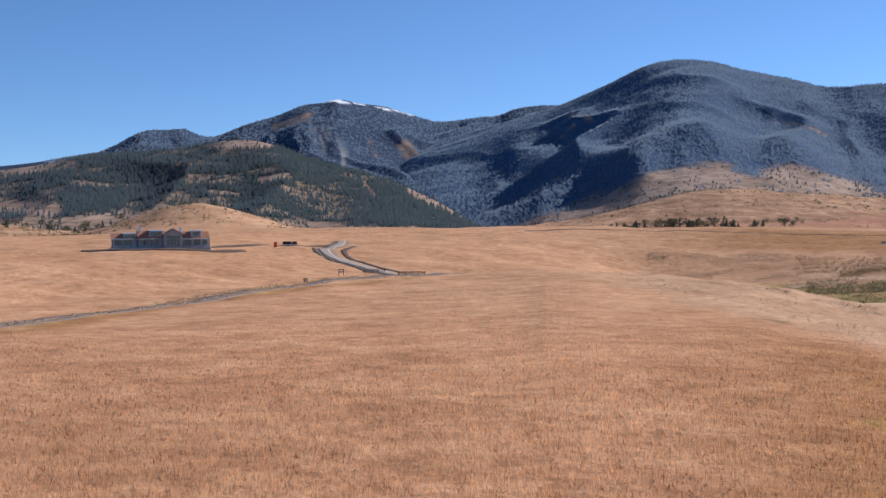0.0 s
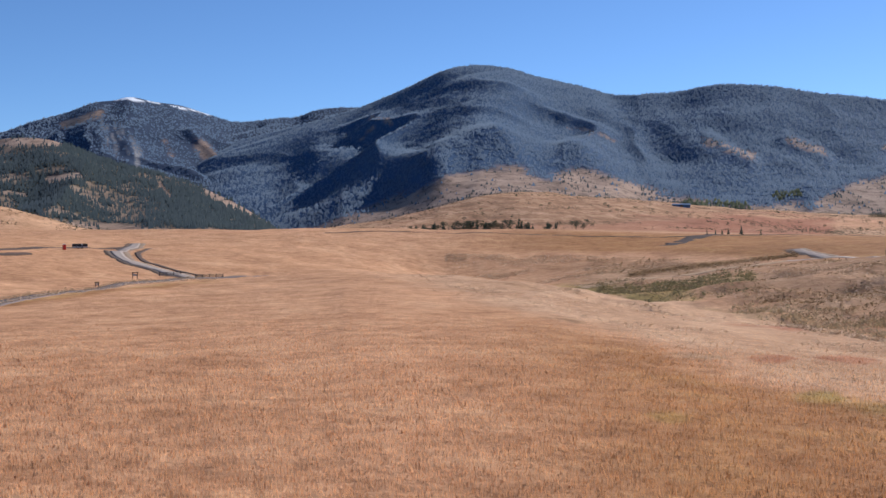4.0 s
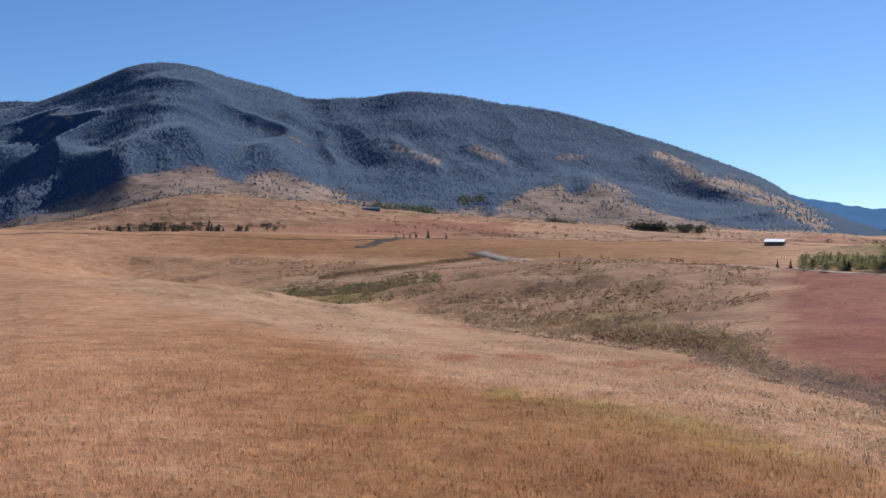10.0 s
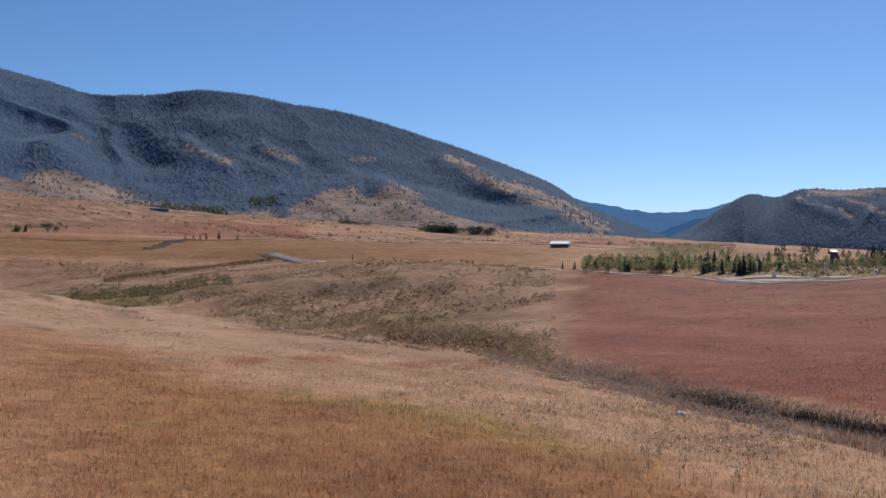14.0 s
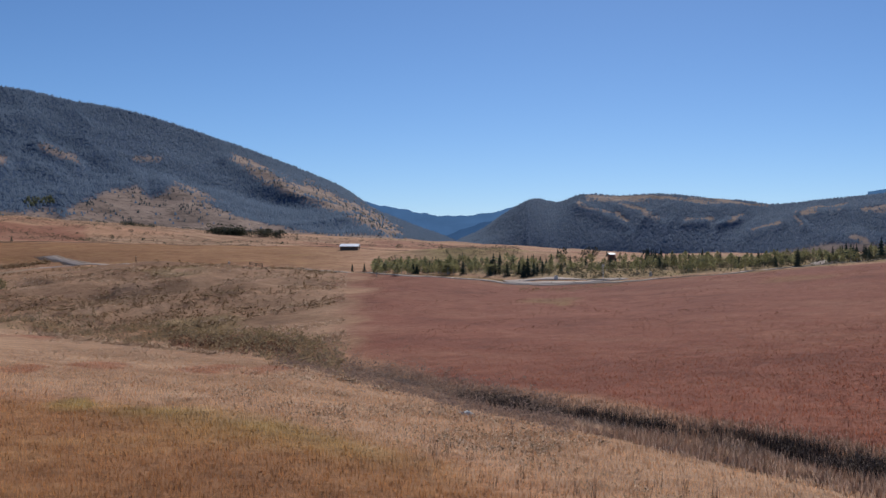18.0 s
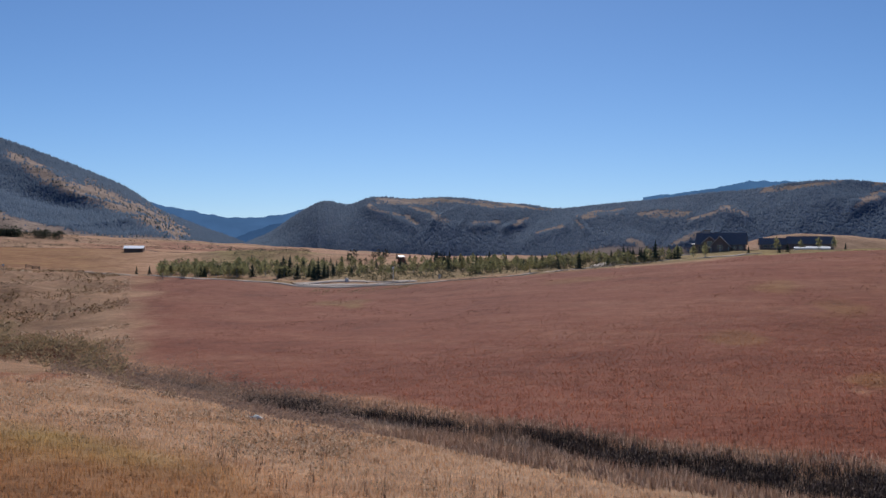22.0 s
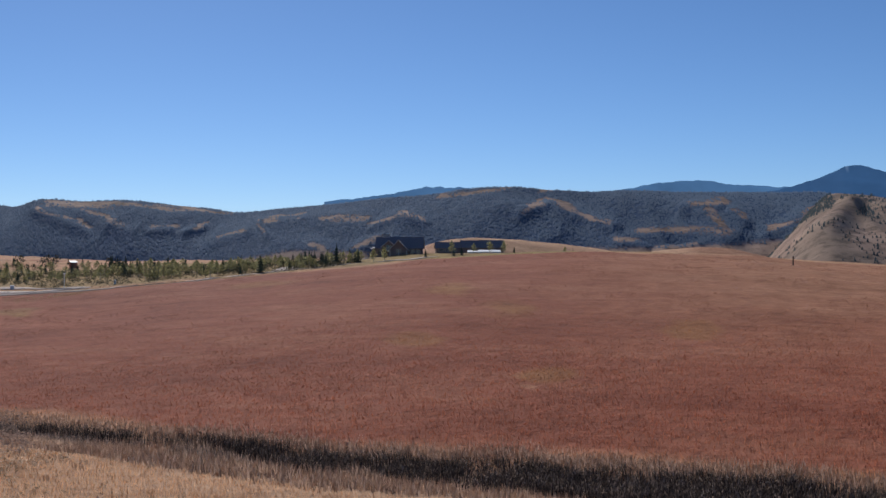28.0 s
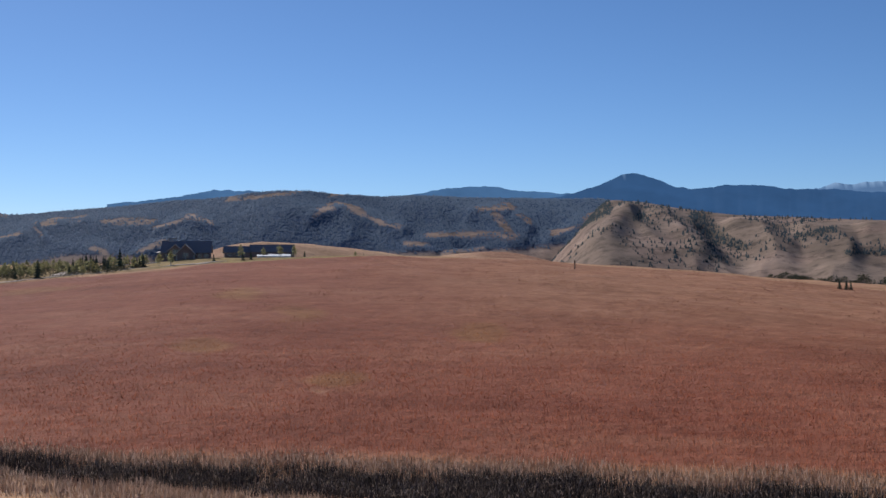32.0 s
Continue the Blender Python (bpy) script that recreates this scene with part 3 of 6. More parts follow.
def left_bare(az, v, el, x, y):
    n = fbm(x / 90, y / 90, 61, 4)
    knob = streaks(az, el, [(-20.8, 3.3, -17.6, 3.75, 0.3), (-11.4, 4.75, -8.4, 4.8, 0.3), (-8.9, 3.05, -7.6, 3.25, 0.22), (-1.5, 2.5, 2.2, 0.75, 0.42), (-17.8, 2.9, -16, 2.7, 0.14),
                            (-11.5, 2.5, -10, 2.3, 0.12), (-3.9, 2.9, -3.4, 2.3, 0.15), (-21.5, 1.8, -18.6, 1.6, 0.5), (-21, 0.9, -18, 0.8, 0.35)])
    toe = soft(linear([(-26, 0.9), (-18, 1.2), (-13, 1.9), (-8, 1.1), (-4, 0.9), (2, 0.5)], az) - el + (n - 0.5) * 0.6, 0.2)
    return np.clip(np.maximum(knob * step(0.25, 0.5, n + 0.22), toe), 0, 1)


def left_zone(az, v, el, x, y):
    b = np.maximum(left_bare(az, v, el, x, y), 0.1 + 0.5 * (1 - step(0.34, 0.46, fbm(x / 45, y / 45, 7, 4))))
    return np.stack([b, np.zeros_like(b), np.zeros_like(b)], 1)


tagged(left_hill.mesh("wooded_hill", -34, 3.5, left_zone), "wooded hill with bare grassy knobs behind the house", "hill", kind="structure")
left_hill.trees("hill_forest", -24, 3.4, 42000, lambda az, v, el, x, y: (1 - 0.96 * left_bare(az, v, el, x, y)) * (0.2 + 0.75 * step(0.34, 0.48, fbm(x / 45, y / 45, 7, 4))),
                (4.5, 8.5), 5, "dark green conifer forest on the hillside", SUNLIT_NEEDLES)

# the snow-tipped mountain behind
snow_mount = Slope([(-40, 3.6), (-18, 4.1), (-16.2, 4.5), (-15.3, 4.99), (-14.6, 5.35), (-13.3, 5.48), (-12.6, 5.52), (-11.8, 5.2), (-11.4, 5.16), (-10.1, 5.58), (-9.5, 5.82), (-8.15, 6.22), (-7.3, 6.57), (-6.8, 6.76),
                    (-5.9, 6.89), (-5.4, 7.03), (-4, 6.84), (-2.9, 6.71), (-1.5, 6.29), (-0.3, 5.95), (0.5, 5.98), (1.3, 6.08), (1.9, 6.16), (2.7, 6.21), (3.6, 6.53), (4.4, 6.66), (5.8, 6.68), (8.8, 6.2), (12, 5)],
                   [(-40, 2400), (12, 2400)], [(-40, 3900), (-5, 4400), (12, 4300)], 60, 14, 23, 1.2, 4.0, cover=HAZY_FAR_SLOPE)


def snow_bare(az, v, el, x, y):
    return np.clip(streaks(az, el, [(-1.9, 4.7, -1.2, 3.9, 0.35), (-3.6, 4.9, -3.3, 4.3, 0.15), (-8.2, 5.6, -6.6, 6.2, 0.22)]) * step(0.3, 0.55, fbm(x / 120, y / 120, 45, 4) + 0.1), 0, 1)


def snow_zone(az, v, el, x, y):
    b = snow_bare(az, v, el, x, y)
    rock = streaks(az, el, [(-6.3, 5.5, -5.0, 4.1, 0.6)]) * step(0.56, 0.66, fbm(az * 7 + el, el * 1.6, 47, 3)) * 0.9
    snow = streaks(az, el, [(-5.9, 6.92, -4.6, 6.9, 0.12), (-4.4, 6.86, -1.5, 6.25, 0.06)]) * step(0.42, 0.54, fbm(x / 45, y / 45, 44, 3))
    return np.stack([b, rock, snow], 1)


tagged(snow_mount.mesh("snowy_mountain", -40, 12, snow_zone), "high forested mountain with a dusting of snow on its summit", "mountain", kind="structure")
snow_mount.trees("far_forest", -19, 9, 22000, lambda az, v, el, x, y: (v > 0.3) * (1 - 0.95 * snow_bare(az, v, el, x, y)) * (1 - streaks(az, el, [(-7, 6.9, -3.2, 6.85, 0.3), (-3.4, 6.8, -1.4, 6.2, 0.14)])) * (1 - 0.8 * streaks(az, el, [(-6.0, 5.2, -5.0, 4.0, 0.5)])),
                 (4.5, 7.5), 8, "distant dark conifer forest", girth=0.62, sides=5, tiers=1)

# the great forested mountain across the valley
main_mount = Slope([(-10, -2.5), (-7.5, 0.4), (-5, 2.6), (-2, 4.4), (2, 5.6), (5.7, 6.66), (6.9, 7.14), (8.3, 7.73), (9.4, 8.25), (10.2, 8.57), (11.0, 8.71), (12.6, 8.68), (13.4, 8.54), (14.2, 8.27), (15.8, 7.87), (17.3, 7.5),
                    (18.1, 7.25), (19.3, 7.16), (20.1, 7.21), (21, 7.22), (23.2, 7.52), (25.7, 7.38), (28.1, 6.93), (30.3, 6.6), (32.2, 6.14), (33.6, 5.7), (36.1, 4.87), (38.9, 3.83), (41.0, 2.9), (42.4, 1.98), (44.3, 1.15), (46.5, 0.3), (48, -0.6), (50, -2)],
                   [(-2, 2000), (5, 1550), (12, 1500), (18, 1560), (20, 1630), (34, 1650), (47, 1750), (50, 1750)], [(-2, 3900), (12, 3500), (15.5, 3400), (19.6, 2960), (24, 2850), (36, 2750), (44, 2500), (50, 2300)], 30, 9, 37,
                   [(0, 1.2), (16, 1.2), (19.5, 1.4), (34, 1.4), (39, 1.2), (46, 1.1)], 4.0,
                   knobs=((12.6, 0.30, 2.2, 0.10, 34), (17.0, 0.30, 1.2, 0.09, 24), (9.5, 0.2, 1.2, 0.1, 18)),
                   crests=((27.8, 1.75, 30.8, 2.89, 0.25, 9), (32.3, 3.04, 33.4, 2.21, 0.25, 9), (33.4, 2.21, 35.7, 1.37, 0.25, 8), (35.4, 4.35, 38.4, 2.8, 0.2, 12), (38.4, 2.8, 42.8, 0.75, 0.2, 12),
                           (3.9, 4.4, 6.3, 4.2, 0.3, 16), (6.3, 4.2, 9.1, 3.6, 0.3, 16), (12.8, 7.4, 11.5, 5.8, 0.5, 15), (11.5, 5.8, 9.4, 3.8, 0.5, 15), (17.8, 6.4, 18.5, 3.2, 0.3, 8), (6.2, 6.0, 6.9, 4.8, 0.3, 8),
                           (23.0, 4.7, 24.9, 3.6, 0.14, 9), (26.5, 4.75, 28.2, 3.9, 0.14, 8)))
FOOTHILL = [(-10, -3), (-2, -1), (3, 0.5), (5.4, 1.3), (8, 2.35), (10.5, 3.25), (12.2, 3.75), (13.6, 3.7), (15, 3.1), (16.8, 3.5), (18.6, 3.0), (20.5, 2.3), (23, 1.9), (26, 1.6), (27.6, 1.55), (29.2, 2.4),
            (30.9, 3.1), (31.6, 2.5), (32.7, 3.2), (34.2, 2.4), (35.6, 1.5), (38, 0.9), (44, 0.3), (50, -1)]


def main_bare(az, v, el, x, y):
    n, n2 = fbm(x / 110, y / 110, 71, 4), fbm(x / 40, y / 40, 72, 3)
    toe = soft(linear(FOOTHILL, az) - el + (n - 0.5) * 1.1, 0.22)
    az, el = az + (fbm(x / 150, y / 150, 74, 3) - 0.5) * 1.4, el + (fbm(x / 70, y / 70, 76, 3) - 0.5) * 0.5
    strip = streaks(az, el, [(35.4, 4.35, 37.6, 3.2, 0.34), (37.2, 3.3, 43.4, 0.75, 0.5), (39.0, 2.9, 43.0, 1.35, 0.42), (23.0, 4.7, 24.9, 4.0, 0.27), (26.5, 4.75, 27.9, 4.2, 0.24), (31.4, 4.2, 32.3, 4.3, 0.2),
                             (6.6, 6.2, 7.6, 5.9, 0.14), (6.2, 5.1, 6.6, 5.6, 0.15), (17.3, 5.3, 18, 4.9, 0.12), (16, 5.6, 17, 5.3, 0.08)])
    return np.clip(np.maximum(toe, strip * (0.8 + 0.2 * step(33, 36, az)) * step(0.3, 0.5, n2 + 0.16)), 0, 1)


def main_zone(az, v, el, x, y):
    b = main_bare(az, v, el, x, y)
    return np.stack([b, 0 * b, 0 * b], 1)


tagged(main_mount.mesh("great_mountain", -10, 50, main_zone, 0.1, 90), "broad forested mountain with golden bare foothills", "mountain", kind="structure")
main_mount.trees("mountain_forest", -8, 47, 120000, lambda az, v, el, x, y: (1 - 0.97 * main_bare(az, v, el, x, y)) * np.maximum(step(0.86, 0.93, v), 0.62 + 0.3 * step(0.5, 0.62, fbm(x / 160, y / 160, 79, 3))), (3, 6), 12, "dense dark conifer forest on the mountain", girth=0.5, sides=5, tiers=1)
YELLOWING = foliage("yellowing_leaves", (0.11, 0.13, 0.085), (0.2, 0.21, 0.12), 0.2, 0.4)
main_mount.trees("yellowing_aspens", 20, 29, 9000, lambda az, v, el, x, y: streaks(az, el, [(21.9, 1.75, 24.8, 1.6, 0.16), (26.0, 2.0, 27.0, 2.15, 0.22)]), (5, 9), 15, "yellowing aspens at the foot of the mountain", YELLOWING, girth=0.5)
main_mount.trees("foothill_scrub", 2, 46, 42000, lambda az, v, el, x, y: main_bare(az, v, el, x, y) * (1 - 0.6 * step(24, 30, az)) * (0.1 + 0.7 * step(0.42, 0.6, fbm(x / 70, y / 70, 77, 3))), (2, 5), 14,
                 "scattered dark junipers on the golden foothills", SUNLIT_NEEDLES, girth=0.42, sides=5)

# the dark ridge on the sunny side of the valley, its bare crests and spurs: azimuth and elevation of both ends, half-width
RIDGE_TOPS = [(52.9, 2.38, 55.0, 2.26, 0.16), (55.0, 2.26, 57.0, 2.41, 0.18), (57.0, 2.41, 58.6, 2.19, 0.2), (58.6, 2.24, 61.3, 2.06, 0.11), (71.9, 2.94, 75.2, 3.26, 0.16), (76.8, 3.08, 78.0, 3.08, 0.1)]
RIDGE_SPURS = [(52.5, 2.22, 54.7, 1.3, 0.11), (54.7, 1.96, 56.3, 1.38, 0.16), (57.6, 1.29, 58.6, 1.37, 0.08), (59.2, 1.29, 60.2, 1.58, 0.06), (60.8, 0.83, 62.2, 1.31, 0.11), (62.9, 1.67, 63.2, 1.11, 0.08),
               (63.3, 1.67, 65.0, 1.89, 0.11), (66.0, 1.81, 68.0, 1.78, 0.2), (65.5, 0.62, 66.2, 0.3, 0.17), (68.3, 1.45, 69.5, 1.98, 0.11), (69.6, 2.04, 70.9, 1.67, 0.11), (67.4, 0.3, 68.5, 0.77, 0.14),
               (75.7, 2.07, 77.3, 2.67, 0.11), (77.3, 2.67, 78.6, 2.16, 0.14), (78.6, 2.16, 80.3, 1.58, 0.11), (83.7, 2.4, 85.4, 2.48, 0.16), (84.5, 2.12, 85.7, 1.14, 0.19), (85.9, 2.1, 86.5, 1.69, 0.13),
               (81.6, 1.16, 83.7, 1.2, 0.16), (83.7, 1.15, 86.0, 1.02, 0.2), (80.6, 0.76, 81.7, 0.59, 0.14), (82.5, 0.23, 84.3, 0.58, 0.11), (87.6, 1.2, 89.2, 1.74, 0.13), (89.1, 1.9, 90.9, 2.43, 0.13)]
right_ridge = Slope([(43, -2), (45.2, -0.6), (46.4, 0.3), (47.7, 0.9), (48.9, 1.75), (50.3, 2.42), (51.5, 2.26), (52.5, 2.6), (54.4, 2.58), (56.8, 2.63), (58.6, 2.45), (60.2, 2.3), (61.7, 2.1), (63.8, 2.27), (66.5, 2.52),
                     (69.2, 2.84), (71.1, 2.97), (72.9, 3.25), (74.9, 3.37), (77.3, 3.2), (79.3, 3.09), (81, 3.14), (83.4, 3.03), (86.1, 2.98), (88.7, 2.93), (90, 2.93), (91.3, 2.6), (94, 1.9), (97, 1.0)],
                    [(43, 1900), (50, 1620), (60, 1560), (75, 1420), (90, 1340), (97, 1300)], [(43, 2300), (50, 1960), (60, 1920), (75, 1790), (82, 1770), (90, 1780), (97, 1700)], 14, 16, 53, 0.85, 2.0,
                    crests=tuple((*k, 3.5) for k in RIDGE_SPURS))


def right_bare(az, v, el, x, y):
    n = fbm(x / 80, y / 80, 81, 4)
    wa, we = az + (n - 0.5) * 1.3, el + (fbm(x / 45, y / 45, 86, 3) - 0.5) * 0.45
    top = np.maximum(streaks(wa, we, RIDGE_SPURS), streaks(wa, we, RIDGE_TOPS)) * (v < 1.1) * (0.7 + 0.3 * step(0.3, 0.55, fbm(x / 30, y / 30, 87, 3)))
    toe = soft(linear([(43, -1), (60, -0.6), (64, 0.1), (75, 0.25), (82, 0.2), (88, 0.6), (97, 1)], az) - el + (n - 0.5) * 0.4, 0.15)
    return np.clip(np.maximum(top, toe), 0, 1)


def right_zone(az, v, el, x, y):
    b = right_bare(az, v, el, x, y)
    return np.stack([b, 0 * b, 0 * b], 1)


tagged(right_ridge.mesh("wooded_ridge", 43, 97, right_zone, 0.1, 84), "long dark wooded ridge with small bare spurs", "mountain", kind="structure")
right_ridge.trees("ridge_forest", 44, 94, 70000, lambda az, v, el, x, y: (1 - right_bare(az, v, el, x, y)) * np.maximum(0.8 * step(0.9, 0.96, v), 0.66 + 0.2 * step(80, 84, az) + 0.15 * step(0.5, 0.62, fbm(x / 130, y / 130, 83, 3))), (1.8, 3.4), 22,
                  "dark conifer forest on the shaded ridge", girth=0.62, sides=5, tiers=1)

# the bare grassy hills at the end of the pan
bare_hills = Slope([(85, -2.5), (87, -0.8), (88.3, 0.5), (89.3, 1.75), (90.4, 2.78), (91.3, 2.8), (93.8, 2.42), (96.4, 2.08), (99, 1.94), (101.6, 1.8), (104, 1.7), (112, 1.6), (120, 1.2)],
                   [(86, 900), (95, 880), (104, 820), (120, 800)], [(86, 1350), (92, 1400), (104, 1250), (120, 1200)], 44, 14, 67, 0.8, 1.0, cover=HILLSIDE,
                   crests=((91.3, 2.2, 90.9, 1.6, 0.2, 8), (90.9, 1.6, 89.4, 0.8, 0.2, 8), (89.4, 0.8, 88.0, 0.0, 0.2, 6), (92.8, 2.0, 94.3, 1.4, 0.22, 7), (94.3, 1.4, 94.9, 0.5, 0.22, 6),
                           (96.5, 1.7, 98.9, 0.9, 0.22, 7), (99.6, 1.4, 101.6, 0.7, 0.22, 6), (102.6, 1.2, 104.5, 0.5, 0.22, 6)))


def hills_bare(az, v, el, x, y):
    n = fbm(x / 45, y / 45, 91, 4)
    wood = streaks(az, el, [(86.6, 0.4, 88.4, 1.5, 0.45), (88.4, 1.5, 90.2, 2.4, 0.36), (94.7, 1.9, 95.7, 0.9, 0.4), (95.7, 0.9, 96.8, 0.5, 0.25), (99.3, 1.0, 101.0, 1.3, 0.14), (101.5, 0.2, 104.5, 0.15, 0.16), (91.6, 1.9, 92.6, 1.7, 0.12)])
    return 1 - wood * step(0.3, 0.5, n + 0.08)


def hills_zone(az, v, el, x, y):
    b = (0.45 + 0.55 * hills_bare(az, v, el, x, y)) * (0.65 + 0.35 * step(0.4, 0.6, fbm(x / 50, y / 50, 97, 4)))
    return np.stack([b, 0 * b, 0 * b], 1)


tagged(bare_hills.mesh("grassy_hills", 85, 120, hills_zone, 0.12, 60), "rounded bare hills of dry golden grass", "hill", kind="structure")
bare_hills.trees("gully_trees", 86, 106, 20000, lambda az, v, el, x, y: (1 - hills_bare(az, v, el, x, y)) * 0.9 + 0.22 * step(0.46, 0.6, fbm(x / 60, y / 60, 95, 3)), (1.2, 4.2), 32, "dark trees and scrub in the gullies of the hills", SUNLIT_NEEDLES, girth=0.38)


# the blue ranges on the horizon, their haze painted as a blue glow
def far_range(name, skyline, r, low, high, colour, label, snow=0.0):
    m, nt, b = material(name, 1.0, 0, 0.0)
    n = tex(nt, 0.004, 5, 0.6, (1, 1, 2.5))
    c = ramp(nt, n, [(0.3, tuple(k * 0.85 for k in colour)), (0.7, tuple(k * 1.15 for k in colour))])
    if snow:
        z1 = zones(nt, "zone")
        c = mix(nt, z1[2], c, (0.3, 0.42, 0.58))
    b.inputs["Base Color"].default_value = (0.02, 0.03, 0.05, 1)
    # emission carries the haze colour; the slopes themselves give off no light
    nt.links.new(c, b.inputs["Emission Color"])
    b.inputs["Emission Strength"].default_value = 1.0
    az, v = np.arange(low, high, 0.12), np.linspace(0, 1, 14)
    A, V = np.meshgrid(az, v)
    A, V = A.ravel(), V.ravel()
    R = r - 500 * (1 - V)
    x, y = polar(A, R)
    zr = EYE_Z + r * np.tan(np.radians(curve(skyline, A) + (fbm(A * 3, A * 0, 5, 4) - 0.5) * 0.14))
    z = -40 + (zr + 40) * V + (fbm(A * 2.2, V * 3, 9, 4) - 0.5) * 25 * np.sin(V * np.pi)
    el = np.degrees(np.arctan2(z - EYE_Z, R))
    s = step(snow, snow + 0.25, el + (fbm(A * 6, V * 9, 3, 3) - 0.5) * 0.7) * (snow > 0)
    me = raw_mesh(name, np.stack([x, y, z], 1), grid_faces(len(v), len(az))[:, ::-1], m, True, {"zone": np.stack([0 * s, 0 * s, s], 1)})
    tagged(new(name, me), label, "mountain", kind="structure")


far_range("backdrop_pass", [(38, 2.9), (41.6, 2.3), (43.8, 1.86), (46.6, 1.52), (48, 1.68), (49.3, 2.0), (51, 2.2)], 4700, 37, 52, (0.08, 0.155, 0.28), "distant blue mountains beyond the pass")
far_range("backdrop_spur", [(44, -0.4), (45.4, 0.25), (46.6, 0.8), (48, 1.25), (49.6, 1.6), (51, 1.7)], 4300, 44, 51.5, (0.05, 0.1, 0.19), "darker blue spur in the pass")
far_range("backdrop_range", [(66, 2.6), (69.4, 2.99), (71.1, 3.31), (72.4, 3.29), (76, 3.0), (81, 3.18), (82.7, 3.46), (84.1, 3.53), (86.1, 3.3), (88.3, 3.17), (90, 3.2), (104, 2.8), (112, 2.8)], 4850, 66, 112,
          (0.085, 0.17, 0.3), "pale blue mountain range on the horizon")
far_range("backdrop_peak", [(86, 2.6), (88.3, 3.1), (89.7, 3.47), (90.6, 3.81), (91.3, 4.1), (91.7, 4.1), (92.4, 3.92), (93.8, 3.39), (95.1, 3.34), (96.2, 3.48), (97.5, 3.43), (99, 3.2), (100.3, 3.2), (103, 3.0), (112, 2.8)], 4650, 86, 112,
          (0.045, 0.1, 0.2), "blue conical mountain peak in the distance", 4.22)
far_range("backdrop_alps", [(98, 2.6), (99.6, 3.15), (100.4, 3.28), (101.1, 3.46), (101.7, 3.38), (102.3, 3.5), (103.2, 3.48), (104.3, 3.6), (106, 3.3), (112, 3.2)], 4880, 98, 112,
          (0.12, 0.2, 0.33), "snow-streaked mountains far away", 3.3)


# ---- more materials ----
ASPHALT = plain("asphalt", (0.21, 0.165, 0.145), 0.9, scale=0.6, vary=0.25, relief=0.4, distance=0.02, spec=0.02)
GRAVEL = plain("gravel", (0.34, 0.28, 0.24), 0.95, scale=0.8, vary=0.3, relief=0.6, distance=0.04, spec=0.02)
PALE_LANE = plain("pale_lane", (0.56, 0.46, 0.38), 0.95, scale=0.5, vary=0.2, relief=0.5, distance=0.03, spec=0.02)
EARTH = plain("bare_earth", (0.14, 0.10, 0.08), 0.95, scale=0.4, vary=0.35, relief=0.8, distance=0.1, spec=0.02)
STONE = plain("grey_stone", (0.36, 0.35, 0.35), 0.9, scale=1.2, vary=0.4, relief=0.8, distance=0.05)
TIMBER = plain("weathered_timber", (0.17, 0.115, 0.085), 0.85, scale=1.5, vary=0.35, relief=0.5)
GREY_BOARD = plain("grey_boarding", (0.45, 0.47, 0.51), 0.8, scale=1.0, vary=0.25, relief=0.4)
RUST_ROOF = plain("rust_brown_roof", (0.33, 0.15, 0.085), 0.6, scale=0.8, vary=0.3)
GREY_ROOF = plain("grey_metal_roof", (0.40, 0.42, 0.45), 0.45, 0.3, 1.0, 0.15)
WHITE_ROOF = plain("white_metal_roof", (0.86, 0.86, 0.86), 0.4, 0.6, 1.0, 0.05)
DARK_ROOF = plain("dark_shingle_roof", (0.19, 0.175, 0.19), 0.75, scale=2.0, vary=0.35, relief=0.6)
LOG = plain("dark_log_wall", (0.23, 0.165, 0.145), 0.8, scale=1.5, vary=0.35, relief=0.6)
TRIM = plain("pale_timber_trim", (0.52, 0.44, 0.37), 0.75, scale=2.0, vary=0.2)
WHITE = plain("white_paint", (0.78, 0.77, 0.75), 0.6, scale=2.0, vary=0.08)
RED = plain("red_plastic", (0.62, 0.045, 0.03), 0.5, scale=1.0, vary=0.15)
BLACK = plain("black_steel", (0.03, 0.03, 0.033), 0.5, 0.2, 1.0, 0.2)
BARK = plain("bark", (0.12, 0.09, 0.07), 0.9, scale=4.0, vary=0.4, relief=0.8)
PALE_BARK = plain("pale_bark", (0.42, 0.40, 0.34), 0.85, scale=4.0, vary=0.3, relief=0.5)
ROCK = plain("pale_rock", (0.8, 0.71, 0.6), 0.9, scale=1.5, vary=0.3, relief=0.9, distance=0.06)
BLUE_ROOF = plain("blue_metal_roof", (0.10, 0.16, 0.25), 0.5, 0.1, 1.0, 0.15)
GLASS, glass_nt, glass_b = material("window_glass", 0.06, 0.0, 0.8)
glass_b.inputs["Base Color"].default_value = (0.03, 0.038, 0.05, 1)
SPRUCE = foliage("spruce_needles", (0.06, 0.085, 0.065), (0.11, 0.14, 0.095), 1.5, 0.35)
ASPEN = foliage("aspen_leaves", (0.24, 0.24, 0.12), (0.45, 0.4, 0.19), 0.8, 0.55)
SHRUB = foliage("shrub_leaves", (0.055, 0.065, 0.045), (0.115, 0.115, 0.07), 1.0, 0.25)
WILLOW = foliage("willow_twigs", (0.27, 0.2, 0.12), (0.52, 0.385, 0.225), 0.8, 0.35)
# stalk colour includes the shade on the fronts turned from the sun
SHADED_REED = foliage("reed_stalks", (0.035, 0.03, 0.034), (0.095, 0.072, 0.066), 0.35, 0.1)
PLUME = foliage("straw_plumes", (0.6, 0.41, 0.27), (0.84, 0.61, 0.43), 0.35, 0.1)
DRY_STALK = foliage("dry_stalks", (0.24, 0.165, 0.1), (0.48, 0.34, 0.21), 0.5)


